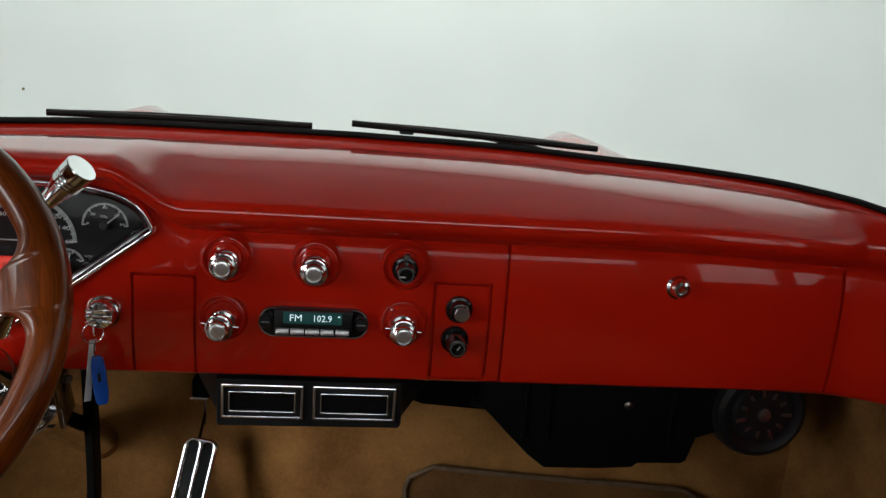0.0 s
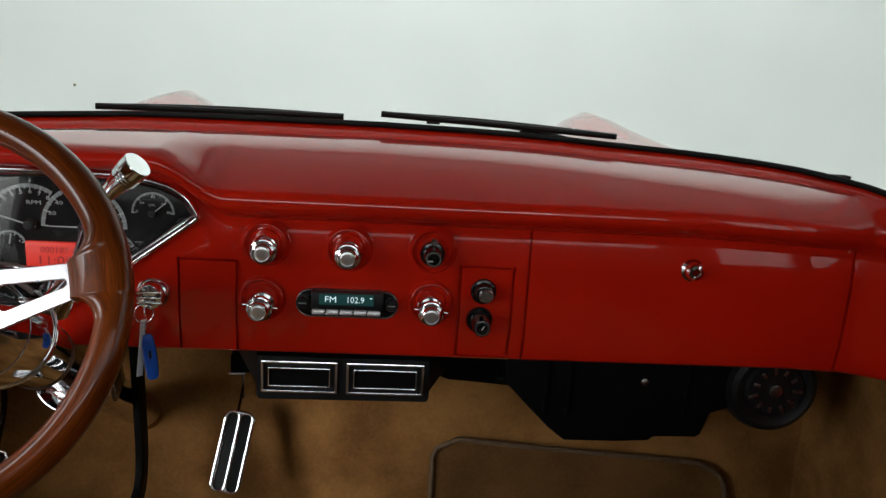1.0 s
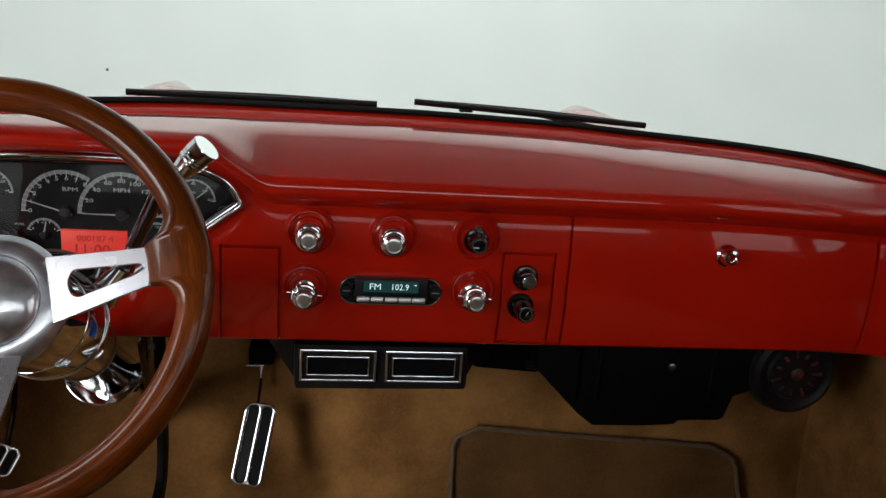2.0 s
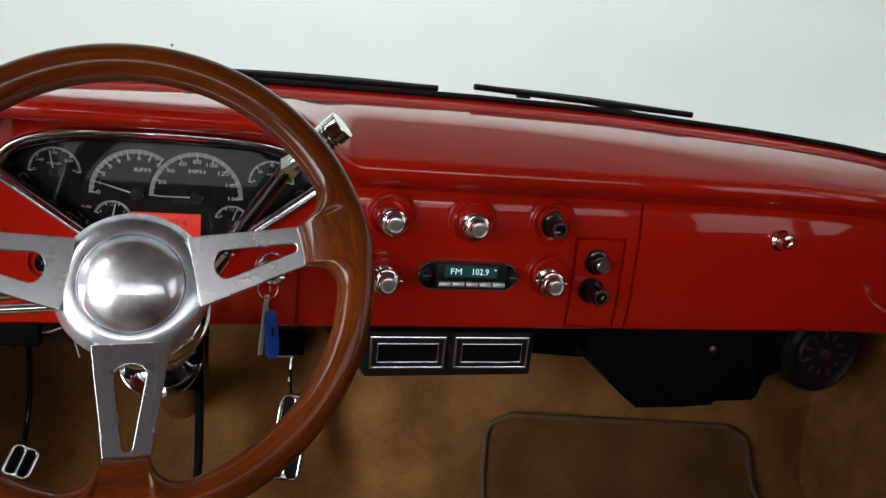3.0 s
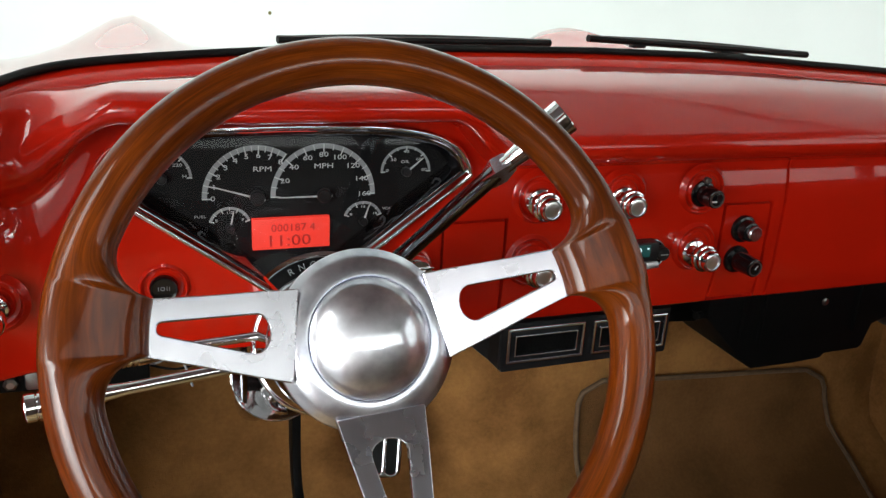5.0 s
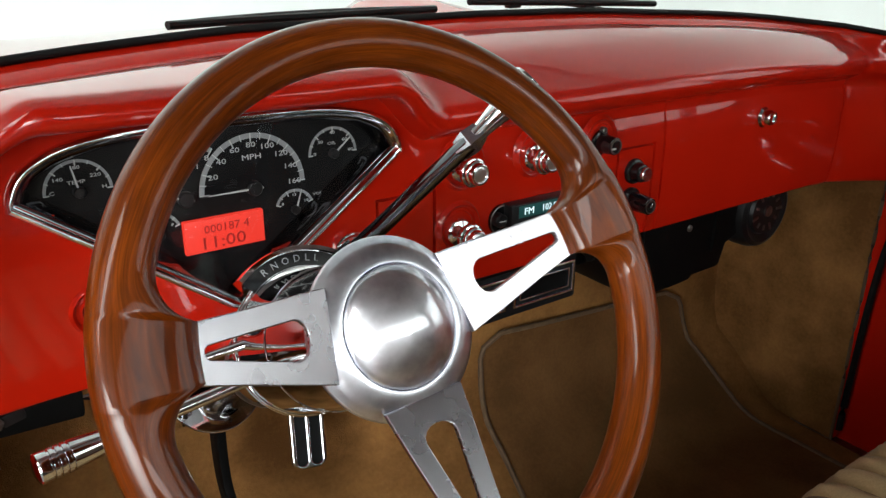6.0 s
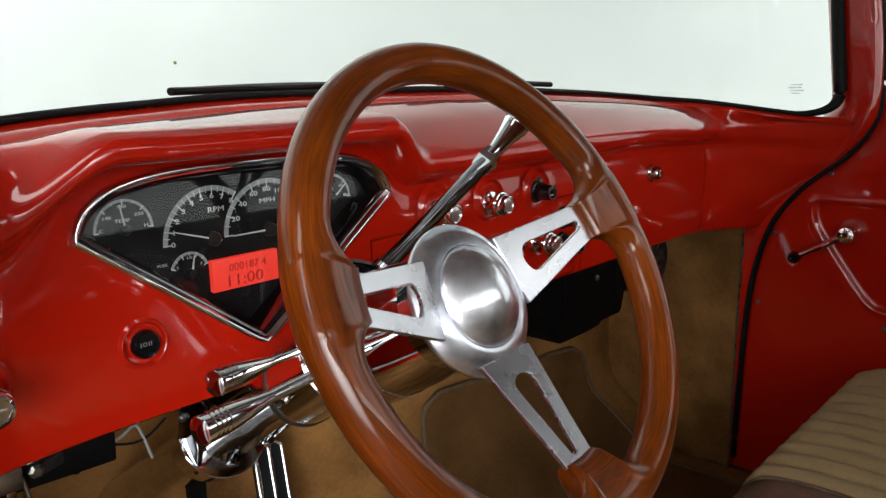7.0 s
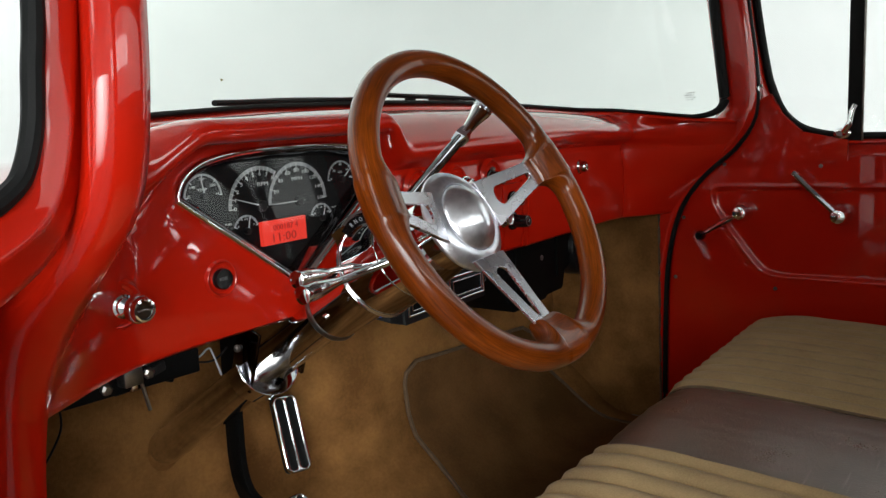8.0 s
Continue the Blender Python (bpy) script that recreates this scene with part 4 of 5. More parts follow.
def build_column():
    col = thing("steering_column", COL_F, "polished chrome tilt steering column with a gear indicator", "steering column")

    def along(d):
        return COL_T + COL_D * d
    ring_c, ring_n = Vector((-0.3768, -0.1459, 0.6458)), Vector((-0.0467, 0.8589, -0.5069)).normalized()
    up = (COL_A - ring_c).normalized()
    bell = part("bell", tube([ring_c, ring_c + (COL_A - ring_c) * 0.35, ring_c + (COL_A - ring_c) * 0.80, COL_A + up * 0.006], [0.0592, 0.0580, 0.0530, 0.0480], 48), CHROME, col, "chrome column bell")
    part("band", lathe([(0.0560, -0.0040), (0.0600, -0.0038), (0.0612, -0.0026), (0.0614, -0.0012), (0.0602, 0.0), (0.0614, 0.0012), (0.0612, 0.0026), (0.0600, 0.0038), (0.0500, 0.0044)], ring_c, ring_n, 56), CHROME, bell, "double chrome band", angle=50)
    seam_c = ring_c + (COL_A - ring_c) * 0.52
    part("seam", lathe([(0.0540, -0.0008), (0.0568, -0.0006), (0.0568, 0.0006), (0.0540, 0.0008)], seam_c, up, 56), CHROME, bell, "thin raised seam")
    part("upper_tube", tube([ring_c + ring_n * 0.002, along(0.060), along(0.137)], [0.0500, 0.0440, 0.0405], 40), CHROME, col, "wide tapered chrome upper tube")
    part("collar", tube([along(0.126), along(0.128), along(0.135), along(0.138)], [0.0405, 0.0418, 0.0418, 0.0400], 40), STEEL, col, "dull chrome collar")
    part("screw", lathe([(0.0040, 0), (0.0040, 0.0020), (0.0030, 0.0028), (0, 0.0028)], along(0.105) + Vector((-0.0405, -0.0050, -0.0095)), (-1, -0.1, -0.25), 14), CHROME, col, "small chrome screw")
    part("lower_tube", tube([along(0.132), along(0.142), COL_F + COL_D * 0.06], [0.036, 0.0310, 0.0310], 36), DIMCHROME, col, "long chrome lower tube")
    part("foot_boot", tube([COL_F - COL_D * 0.030, COL_F - COL_D * 0.024, COL_F + COL_D * 0.02], [0.0308, 0.0325, 0.0345], 32), CARPET, col, "tan carpet collar round the column")
    # gear indicator window on top
    side = Vector((1, 0, 0))
    AX = (COL_T - COL_A).normalized()
    c = Vector((-0.375, -0.158, 0.656))
    top = side.cross(AX).normalized()
    top = top if top.z > 0 else -top
    ind, strip = bmesh.new(), bmesh.new()
    rows, srows = [], []
    for k in range(21):
        a = radians(130 - 80 * k / 20)
        o = side * math.cos(a) + top * math.sin(a)
        rows.append([c + o * 0.045 - AX * 0.004, c + o * 0.058 - AX * 0.004, c + o * 0.0585 - AX * 0.001, c + o * 0.0715 - AX * 0.001, c + o * 0.072 - AX * 0.006, c + o * 0.0755 - AX * 0.005, c + o * 0.0760, c + o * 0.0750 + AX * 0.016, c + o * 0.045 + AX * 0.030])
        srows.append([c + o * 0.0590 - AX * 0.0018, c + o * 0.0710 - AX * 0.0018, c + o * 0.0710 - AX * 0.0008, c + o * 0.0590 - AX * 0.0008])
    grid_mesh(rows, ind)
    for r in (rows[0], rows[-1]):
        ind.faces.new([ind.verts.new(p) for p in r])
    hood_part = part("indicator_hood", ind, CHROME, col, "chrome gear indicator housing", angle=30)
    grid_mesh(srows, strip, close=True)
    part("indicator_strip", strip, GLOSSBLACK, hood_part, "black gear strip")
    for txt, deg in (("R", 114), ("N", 105), ("O", 96), ("D", 87), ("L", 79), ("L", 72)):
        a = radians(deg)
        o = side * math.cos(a) + top * math.sin(a)
        t = side * math.sin(a) - top * math.cos(a)
        mm = Matrix((t, o, -AX)).transposed().to_4x4()
        mm.translation = c + o * 0.0650 - AX * 0.0024
        letters(txt, 0.0082, mm, GREYMARK, hood_part, "gear_letter")
    # gear lever to the passenger's side
    g0 = Vector((-0.312, -0.105, 0.692))
    elbow = Vector((-0.246, -0.198, 0.810))
    tip = Vector((-0.186, -0.215, 0.868))
    # Lever is chrome; the dark surroundings it mirrors are put into its colour.
    lever = part("gear_lever", tube([g0, g0 + (elbow - g0) * 0.3, elbow], [0.0095, 0.0080, 0.0078], 18), SHADECHROME, col, "chrome gear lever with dark reflections put into its colour")
    part("lever_socket", tube([Vector((-0.335, -0.10, 0.665)), g0 + (elbow - g0) * 0.12], [0.020, 0.012], 20), CHROME, col, "chrome lever socket")
    part("elbow", tube([elbow - (elbow - g0).normalized() * 0.012, elbow, elbow + (tip - elbow).normalized() * 0.012], [0.0090, 0.0112, 0.0090], 4), ALU, lever, "square chrome elbow")
    d = (tip - elbow).normalized()
    prof = [(0, 0.0), (0.0075, 0.0), (0.0078, 0.012), (0.0100, 0.030), (0.0138, 0.048), (0.0143, 0.0495), (0.0122, 0.0505), (0.0122, 0.0517), (0.0144, 0.0527), (0.0146, 0.0545), (0.0124, 0.0555), (0.0124, 0.0567), (0.0147, 0.0577), (0.0149, 0.0595), (0.0127, 0.0605), (0.0127, 0.0617), (0.0151, 0.0627), (0.0154, 0.0765), (0.0148, 0.0778), (0, 0.0780)]
    part("lever_knob", lathe([(r * 0.95, h * 0.80) for r, h in prof], elbow + d * 0.006, d, 32), CHROME, lever, "grooved chrome lever knob", angle=25)
    # stalks to the driver's door side
    for tip, root, r in ((Vector((-0.545, -0.185, 0.673)), Vector((-0.395, -0.150, 0.664)), 0.0040), (Vector((-0.594, -0.2466, 0.6719)), Vector((-0.400, -0.218, 0.677)), 0.0048)):
        d = (tip - root).normalized()
        ln = (tip - root).length
        st = part("stalk", tube([root, root + d * (ln - 0.035)], [r, r * 0.92], 16), CHROME, col, "chrome column stalk")
        prof = [(r * 0.95, ln - 0.062), (0.0058, ln - 0.050), (0.0078, ln - 0.038), (0.0092, ln - 0.026), (0.0095, ln - 0.0225)]
        for q in (0.0190, 0.0152, 0.0114, 0.0076):
            prof += [(0.0097, ln - q - 0.0008), (0.0086, ln - q - 0.0004), (0.0086, ln - q + 0.0004), (0.0097, ln - q + 0.0008)]
        prof += [(0.0099, ln - 0.003), (0.0099, ln - 0.0010), (0.0095, ln - 0.0003), (0.0090, ln), (0.0070, ln + 0.0008), (0.0046, ln + 0.0014), (0.0022, ln + 0.0017), (0.0, ln + 0.0018)]
        part("stalk_knob", lathe(prof, root, d, 28), CHROME, st, "grooved chrome knob", angle=25)
    # drop bracket under the dashboard
    cpt = along((0.090 - COL_T.y) / COL_D.y)
    br = thing("column_bracket", cpt, "chrome drop bracket that hangs the column from the dashboard", "bracket")
    half, lip = bmesh.new(), []
    rows = []
    cup = cpt + Vector((-0.010, 0, 0.004))
    for k in range(29):
        a = radians(172 + 196 * k / 28)
        o = side * math.cos(a) + top * math.sin(a)
        rows.append([cpt + o * 0.0310 - COL_D * 0.012, cup + o * 0.0400 - COL_D * 0.017, cup + o * 0.0520 - COL_D * 0.024, cup + o * 0.0530 - COL_D * 0.022, cup + o * 0.0490 + COL_D * 0.012, cpt + o * 0.0310 + COL_D * 0.018])
        lip.append(cup + o * 0.0526 - COL_D * 0.0234)
    grid_mesh(rows, half, close=True)
    clamp = part("clamp", half, CHROME, br, "chrome half-round clamp", angle=30)
    part("lip", tube(lip, 0.0013, 8), CHROME, clamp, "rolled bright lip")
    for sx in (-1, 1):
        # Hanger chrome is darkened in colour to mute its bright reflection.
        part("hanger", turned(box((-0.003, -0.024, 0.0), (0.003, 0.020, 0.094), 0.0012), pose(cpt.x + sx * 0.049, cpt.y - 0.004, cpt.z - 0.012, 20, 0, 0)), SHADECHROME, br, "chrome hanger plate with its reflections darkened in the colour")
        part("bolt", lathe([(0.0055, 0), (0.0055, 0.004), (0.003, 0.006), (0, 0.006)], (cpt.x + sx * 0.052, cpt.y - 0.012, cpt.z + 0.045), (sx, 0, 0), 6), STEEL, br, "steel bolt")
    part("foot_plate", box((cpt.x - 0.066, cpt.y - 0.070, 0.568), (cpt.x + 0.066, cpt.y - 0.010, 0.5725), 0.001), CHROME, br, "chrome mounting plate")


build_column()


# ---- pedals ----
def pedal(name, label, centre, w, h, lean, yaw, ribs, group, arm=None, roll=0):
    m = Matrix.Translation(centre) @ pose(0, 0, 0, 90 - lean, 0, yaw) @ pose(0, 0, 0, 0, 0, roll)
    pd = thing(name, centre, label, "pedal", group)
    outer = rounded(w, h, min(w, h) * 0.30, 6)
    holes = []
    step = (w - 0.009) / ribs
    for k in range(ribs):
        holes.append(rounded(step - 0.0062, h - 0.012, (step - 0.0062) * 0.45, 5, cx=-w / 2 + 0.0045 + step * (k + 0.5)))
    part("chrome_frame", prism(outer, 0.007, m, 0.0022, holes=holes), CHROME, pd, "bright chrome pedal frame", angle=60)
    part("rubber_pad", prism(rounded(w - 0.004, h - 0.004, min(w, h) * 0.2, 6), 0.010, m @ Matrix.Translation((0, 0, -0.007)), 0.001), RUBBER, pd, "black rubber pad")
    if arm:
        part("arm", tube(curve_points(arm[0], 6), arm[1], 10, flat=0.5, up=(1, 0, 0)), GLOSSBLACK, pd, "black steel pedal arm")
    return pd


gas = pedal("gas_pedal", "long chrome-framed accelerator pedal with black rubber strips", Vector((-0.201, 0.256, 0.283)), 0.055, 0.142, 24, -2, 2, "pedals",
            ([(-0.200, 0.278, 0.330), (-0.200, 0.315, 0.345), (-0.200, 0.348, 0.362)], 0.0050), roll=-8)
part("pivot_bracket", box((-0.222, 0.345, 0.392), (-0.178, 0.390, 0.425), 0.003), HEATER, gas, "black pivot bracket")
part("pivot_pin", tube([(-0.226, 0.352, 0.388), (-0.196, 0.352, 0.388)], 0.0036, 10), ALU, gas, "bright pivot pin")
part("throttle_rod", tube([(-0.199, 0.350, 0.388), (-0.2005, 0.349, 0.342)], 0.0034, 10), ALU, gas, "bright throttle rod")
brake = pedal("brake_pedal", "chrome-framed brake pedal on a black arm", Vector((-0.322, 0.129, 0.209)), 0.088, 0.060, 42, 0, 4, "pedals")
BAR = curve_points([(0.205, 0.60, 0), (0.214, 0.48, 0), (0.221, 0.37, 0), (0.222, 0.29, 0), (0.208, 0.245, 0), (0.175, 0.222, 0), (0.128, 0.212, 0)], 6)
side_l, side_r = [], []
for a, p in enumerate(BAR):
    d = (BAR[min(a + 1, len(BAR) - 1)] - BAR[max(a - 1, 0)]).normalized()
    side_l.append((-p.x - d.y * 0.017, p.y - d.x * 0.017))
    side_r.append((-p.x + d.y * 0.017, p.y + d.x * 0.017))
part("arm", prism(side_l + side_r[::-1], 0.012, Matrix.Translation((-0.339, 0, 0)) @ pose(0, 0, 0, 90, 0, -90), 0.001), HEATER, brake, "black steel pedal arm", angle=30)
pedal("parking_brake_pedal", "small chrome-framed parking brake pedal", Vector((-0.617, 0.270, 0.243)), 0.046, 0.052, 30, 24, 2, "pedals",
      ([(-0.617, 0.285, 0.25), (-0.615, 0.330, 0.33), (-0.610, 0.31, 0.45), (-0.608, 0.25, 0.55)], 0.008), roll=-32)


# ---- under the dashboard ----
def build_vents():
    v = thing("air_vent_box", (-0.003, 0.05, 0.49), "black under-dash air vent box with two chrome-trimmed outlets", "air vent")
    sh = bmesh.new()
    front = [(-0.1215, 0.5580), (0.1170, 0.5580), (0.1170, 0.4975), (0.1150, 0.4950), (-0.1195, 0.4930), (-0.1215, 0.4955)]
    rows = []
    for y, gx, lz in ((0.030, 0.0, 0.0), (0.0335, 0.002, 0.001), (0.06, 0.004, 0.001), (0.14, 0.050, 0.030), (0.20, 0.060, 0.040)):
        rows.append([(x + math.copysign(gx, x), y, min(0.558, z + (lz if z < 0.52 else 0.0))) for x, z in front])
    grid_mesh(rows, sh, close=True)
    sh.faces.new([sh.verts.new(p) for p in rows[0]])
    part("housing", sh, BLACK, v, "matt black vent housing", angle=25)
    for x0, x1 in ((-0.1165, -0.0105), (0.0015, 0.1105)):
        cx, w = (x0 + x1) / 2, x1 - x0
        m = facing(cx, 0.029, 0.5290)
        o = part("outlet", prism(rounded(w, 0.0475, 0.0015, 2), 0.0042, m, 0.0012, holes=[rounded(w - 0.0080, 0.0395, 0.001, 2)]), ALU, v, "thin chrome outlet frame", angle=12)
        part("inner_frame", prism(rounded(w - 0.0200, 0.0285, 0.001, 2), 0.0048, m, 0.0006, holes=[rounded(w - 0.0236, 0.0249, 0.001, 2)]), ALU, o, "thin inner chrome line", angle=12)
        part("recess", prism(rounded(w - 0.0238, 0.0243, 0.001, 2), 0.0012, m), HEATER, o, "dark outlet throat", smooth=False)


build_vents()


def build_heater():
    h = thing("heater_unit", (0.44, 0.2, 0.405), "matt black heater and cooling unit hung under the dashboard", "heater")
    prof = [(0.235, 0.560), (0.238, 0.497), (0.252, 0.484), (0.280, 0.455), (0.313, 0.422), (0.339, 0.402), (0.420, 0.402), (0.476, 0.405), (0.479, 0.412), (0.548, 0.413), (0.556, 0.418), (0.567, 0.455), (0.605, 0.468), (0.625, 0.560)]
    part("case", prism(prof, 0.17, Matrix.Translation((0, 0.27, 0)) @ pose(0, 0, 0, 90, 0, 0), 0.006), HEATER, h, "ribbed black case", angle=30)
    part("duct", prism([(0.117, 0.560), (0.117, 0.496), (0.155, 0.481), (0.250, 0.474), (0.262, 0.482), (0.262, 0.560)], 0.10, Matrix.Translation((0, 0.24, 0)) @ pose(0, 0, 0, 90, 0, 0), 0.004), HEATER, h, "black duct")
    for x in (0.30, 0.335, 0.52):
        part("rib", box((x, 0.094, 0.45), (x + 0.004, 0.102, 0.555), 0.001), HEATER, h, "moulded rib")
    part("screw", lathe([(0.006, 0), (0.006, 0.003), (0.003, 0.005), (0, 0.005)], (0.455, 0.101, 0.506), (0, -1, 0), 14), STEEL, h, "steel screw")
    bx, bz = 0.656, 0.504
    bl = part("blower", lathe([(0, 0.0), (0.043, 0.0), (0.046, 0.006), (0.052, 0.005), (0.060, 0.0), (0.068, 0.004), (0.073, 0.018), (0.074, 0.045), (0.070, 0.13), (0, 0.13)], (bx, 0.085, bz), (0, 1, 0), 48), BLACK, h, "round black blower motor")
    for k in range(11):
        a = 2 * math.pi * k / 11
        part("cooling_slot", turned(box((0.027, -0.0026, -0.001), (0.037 + 0.006 * (k % 3 == 0), 0.0026, 0.0010), 0.0006), Matrix.Translation((bx, 0.0842, bz)) @ pose(0, 0, 0, 90, 0, 0) @ pose(0, 0, 0, 0, 0, math.degrees(a))), STEEL, bl, "bright cooling slot")
    part("shaft", lathe([(0.010, 0), (0.010, 0.004), (0.004, 0.006), (0, 0.006)], (bx, 0.085, bz), (0, -1, 0), 20), STEEL, bl, "steel shaft end")
    for (a, b) in (((0.60, 0.10, 0.555), (0.640, 0.09, 0.55)), ((0.225, 0.11, 0.50), (0.30, 0.13, 0.49))):
        part("hose", tube([a, b], 0.006, 10), RUBBER, h, "short black hose")


build_heater()


def build_underdash():
    b = thing("parking_brake_bracket", (-0.66, 0.05, 0.54), "black steel bracket with cables under the dashboard", "bracket")
    part("rail", turned(box((-0.085, -0.012, -0.016), (0.155, 0.012, 0.016), 0.003), pose(-0.680, 0.045, 0.553, 0, 2, 0)), HEATER, b, "black steel rail")
    part("plate", turned(box((-0.02, -0.02, -0.032), (0.05, 0.0, 0.02), 0.003), pose(-0.610, 0.085, 0.556, 0, 0, 8)), HEATER, b, "black plate")
    for x, z in ((-0.735, 0.541), (-0.655, 0.548), (-0.60, 0.552)):
        part("bolt", lathe([(0.007, 0), (0.007, 0.005), (0.004, 0.007), (0, 0.007)], (x, 0.033, z), (0, -1, 0), 6), STEEL, b, "steel bolt head")
    part("pull_rod", tube([(-0.612, 0.030, 0.55), (-0.606, 0.026, 0.508)], 0.0022, 8), STEEL, b, "thin steel rod")
    part("clip", box((-0.640, 0.015, 0.546), (-0.615, 0.035, 0.568), 0.003), STEEL, b, "steel clip")
    part("stay", turned(box((-0.012, -0.004, -0.030), (0.012, 0.004, 0.020), 0.002), pose(-0.556, 0.052, 0.556, 0, 24, 10)), HEATER, b, "black steel stay")
    part("connector", turned(box((-0.011, -0.008, -0.009), (0.011, 0.008, 0.009), 0.002), pose(-0.585, 0.040, 0.552, 12, -14, 0)), BLACK, b, "black wiring connector")
    part("switch_body", lathe([(0, 0), (0.011, 0), (0.011, 0.016), (0.007, 0.018), (0.007, 0.030), (0, 0.030)], (-0.572, 0.055, 0.560), (0.3, -0.5, -1), 20), CHROME, b, "bright plunger switch")
    part("spade_terminal", box((-0.628, 0.022, 0.538), (-0.620, 0.030, 0.556), 0.001), ALU, b, "bright spade terminal")
    for k, pts in enumerate((((-0.548, 0.05, 0.549), (-0.520, 0.045, 0.547), (-0.499, 0.05, 0.553), (-0.491, 0.052, 0.541), (-0.483, 0.05, 0.512)), ((-0.56, 0.06, 0.555), (-0.50, 0.05, 0.535), (-0.455, 0.07, 0.54)), ((-0.70, 0.06, 0.55), (-0.69, 0.08, 0.50), (-0.72, 0.10, 0.44)))):
        part("cable", tube(curve_points(pts, 7), 0.0014, 8), GREYMARK if k == 0 else RUBBER, b, "loose cable")


build_underdash()


# ---- carpet, mat, kick panels ----
def toe_y(x):
    """Distance ahead of the carpeted toe board: deeper on the driver's side."""
    return 0.288 + 0.085 * (1 - smooth_step(-0.22, 0.06, x))


TOE = ((0.060, 0.62), (0.045, 0.50), (0.015, 0.40), (0.0, 0.30), (-0.002, 0.24), (-0.006, 0.19), (-0.021, 0.143), (-0.048, 0.118), (-0.076, 0.094), (-0.112, 0.060), (-0.148, 0.028), (-0.185, 0.008), (-0.24, 0.0))


def toe_point(x, k, lift=0.0):
    dy, z = TOE[k]
    wob = 0.009 * noise.noise(Vector((x * 7, z * 8, 3.1))) + 0.0032 * noise.noise(Vector((x * 21, z * 25, 1.7)))
    return Vector((x, toe_y(x) + dy - wob - lift, z + lift * 0.6))


def build_carpet():
    xs = [XC - 0.80 + 1.60 * k / 110 for k in range(111)]
    rows = []
    for k in range(len(TOE) - 1):
        for f in (0.0, 0.34, 0.67):
            rows.append([toe_point(x, k).lerp(toe_point(x, k + 1), f) for x in xs])
    rows.append([toe_point(x, len(TOE) - 1) for x in xs])
    for y in (-0.05, -0.2, -0.4, -0.7, -1.1):
        rows.append([Vector((x, y, 0.0)) for x in xs])
    bm = grid_mesh(rows)
    solo("carpet", bm, CARPET, "tan cut-pile carpet over toe board and cab floor", "carpet", kind="structure", angle=80)
    # floor mat on the passenger's side
    mat = thing("floor_mat", (0.43, 0.15, 0.0), "brown carpet floor mat with a piped edge on the passenger side", "floor mat")

    def mat_edge(v):
        """Left and right edge of the mat, v from its top (0) to its rear (1)."""
        return 0.148 + 0.006 * v, 0.686 + 0.075 * min(1, v * 2.0)
    path = [Vector((0, d[0], d[1])) for d in TOE[3:]] + [Vector((0, -0.34 - 0.1 * k, 0.0)) for k in range(4)]
    n = 40
    rows = []
    lens = [0.0]
    for a, b in zip(path, path[1:]):
        lens.append(lens[-1] + (b - a).length)
    for j in range(n + 1):
        d = lens[-1] * j / n
        x0, x1 = mat_edge(j / n)
        cut = 0.045
        ins = cut - math.sqrt(max(0.0, cut ** 2 - max(0.0, cut - d) ** 2))
        x0, x1 = x0 + ins, x1 - ins
        row = []
        for q in range(31):
            x = x0 + (x1 - x0) * q / 30
            dd = d + 0.075 * (x - 0.148) * (1 - j / n)
            y = float(np.interp(dd, lens, [p.y for p in path]))
            z = float(np.interp(dd, lens, [p.z for p in path]))
            row.append(Vector((x, toe_y(max(x, 0.06)) + y - 0.010 - 0.002 * noise.noise(Vector((x * 9, d * 9, 0))), z + 0.009 + 0.002 * noise.noise(Vector((x * 8, d * 8, 5))))))
        rows.append(row)
    part("mat_surface", grid_mesh(rows), MAT, mat, "brown mat pile", angle=80)
    edge = [r[0] for r in rows[::-1]] + rows[0][1:-1:2] + [r[-1] for r in rows]
    part("piping", tube([p + Vector((0, -0.002, 0.001)) for p in edge], 0.0048, 8), PIPING, mat, "raised brown piping", angle=80)


build_carpet()


def build_kick(sgn):
    x = XC + sgn * (HALF - 0.006)
    k = thing("trim", (x, 0.15, 0), "tan carpeted kick panel beside the footwell", "kick panel", kind="structure")
    rows = []
    n = 60
    top = lambda y: lerp_table(y, (-0.028, 0.05, 0.157, 0.26, 0.40), (0.548, 0.538, 0.518, 0.500, 0.49))
    for i in range(n + 1):
        y = -0.026 + 0.45 * i / n
        rows.append([Vector((x - sgn * (0.010 * smooth_step(0.0, 0.10, y) * math.sin(3 * q / 20) + 0.010 * noise.noise(Vector((y * 13, q * 0.16, sgn))) * smooth_step(0.0, 0.08, y) + 0.004 * noise.noise(Vector((y * 9, q * 0.3, sgn)))), y, (top(y) + 0.03) * q / 20 - 0.0)) for q in range(21)])
    part("carpet_facing", grid_mesh(rows), CARPET, k, "tan carpet facing", angle=80)
    part("bound_edge", tube([r for r in rows[0]], 0.0035, 8), PIPING, k, "brown bound edge")


build_kick(1)
build_kick(-1)


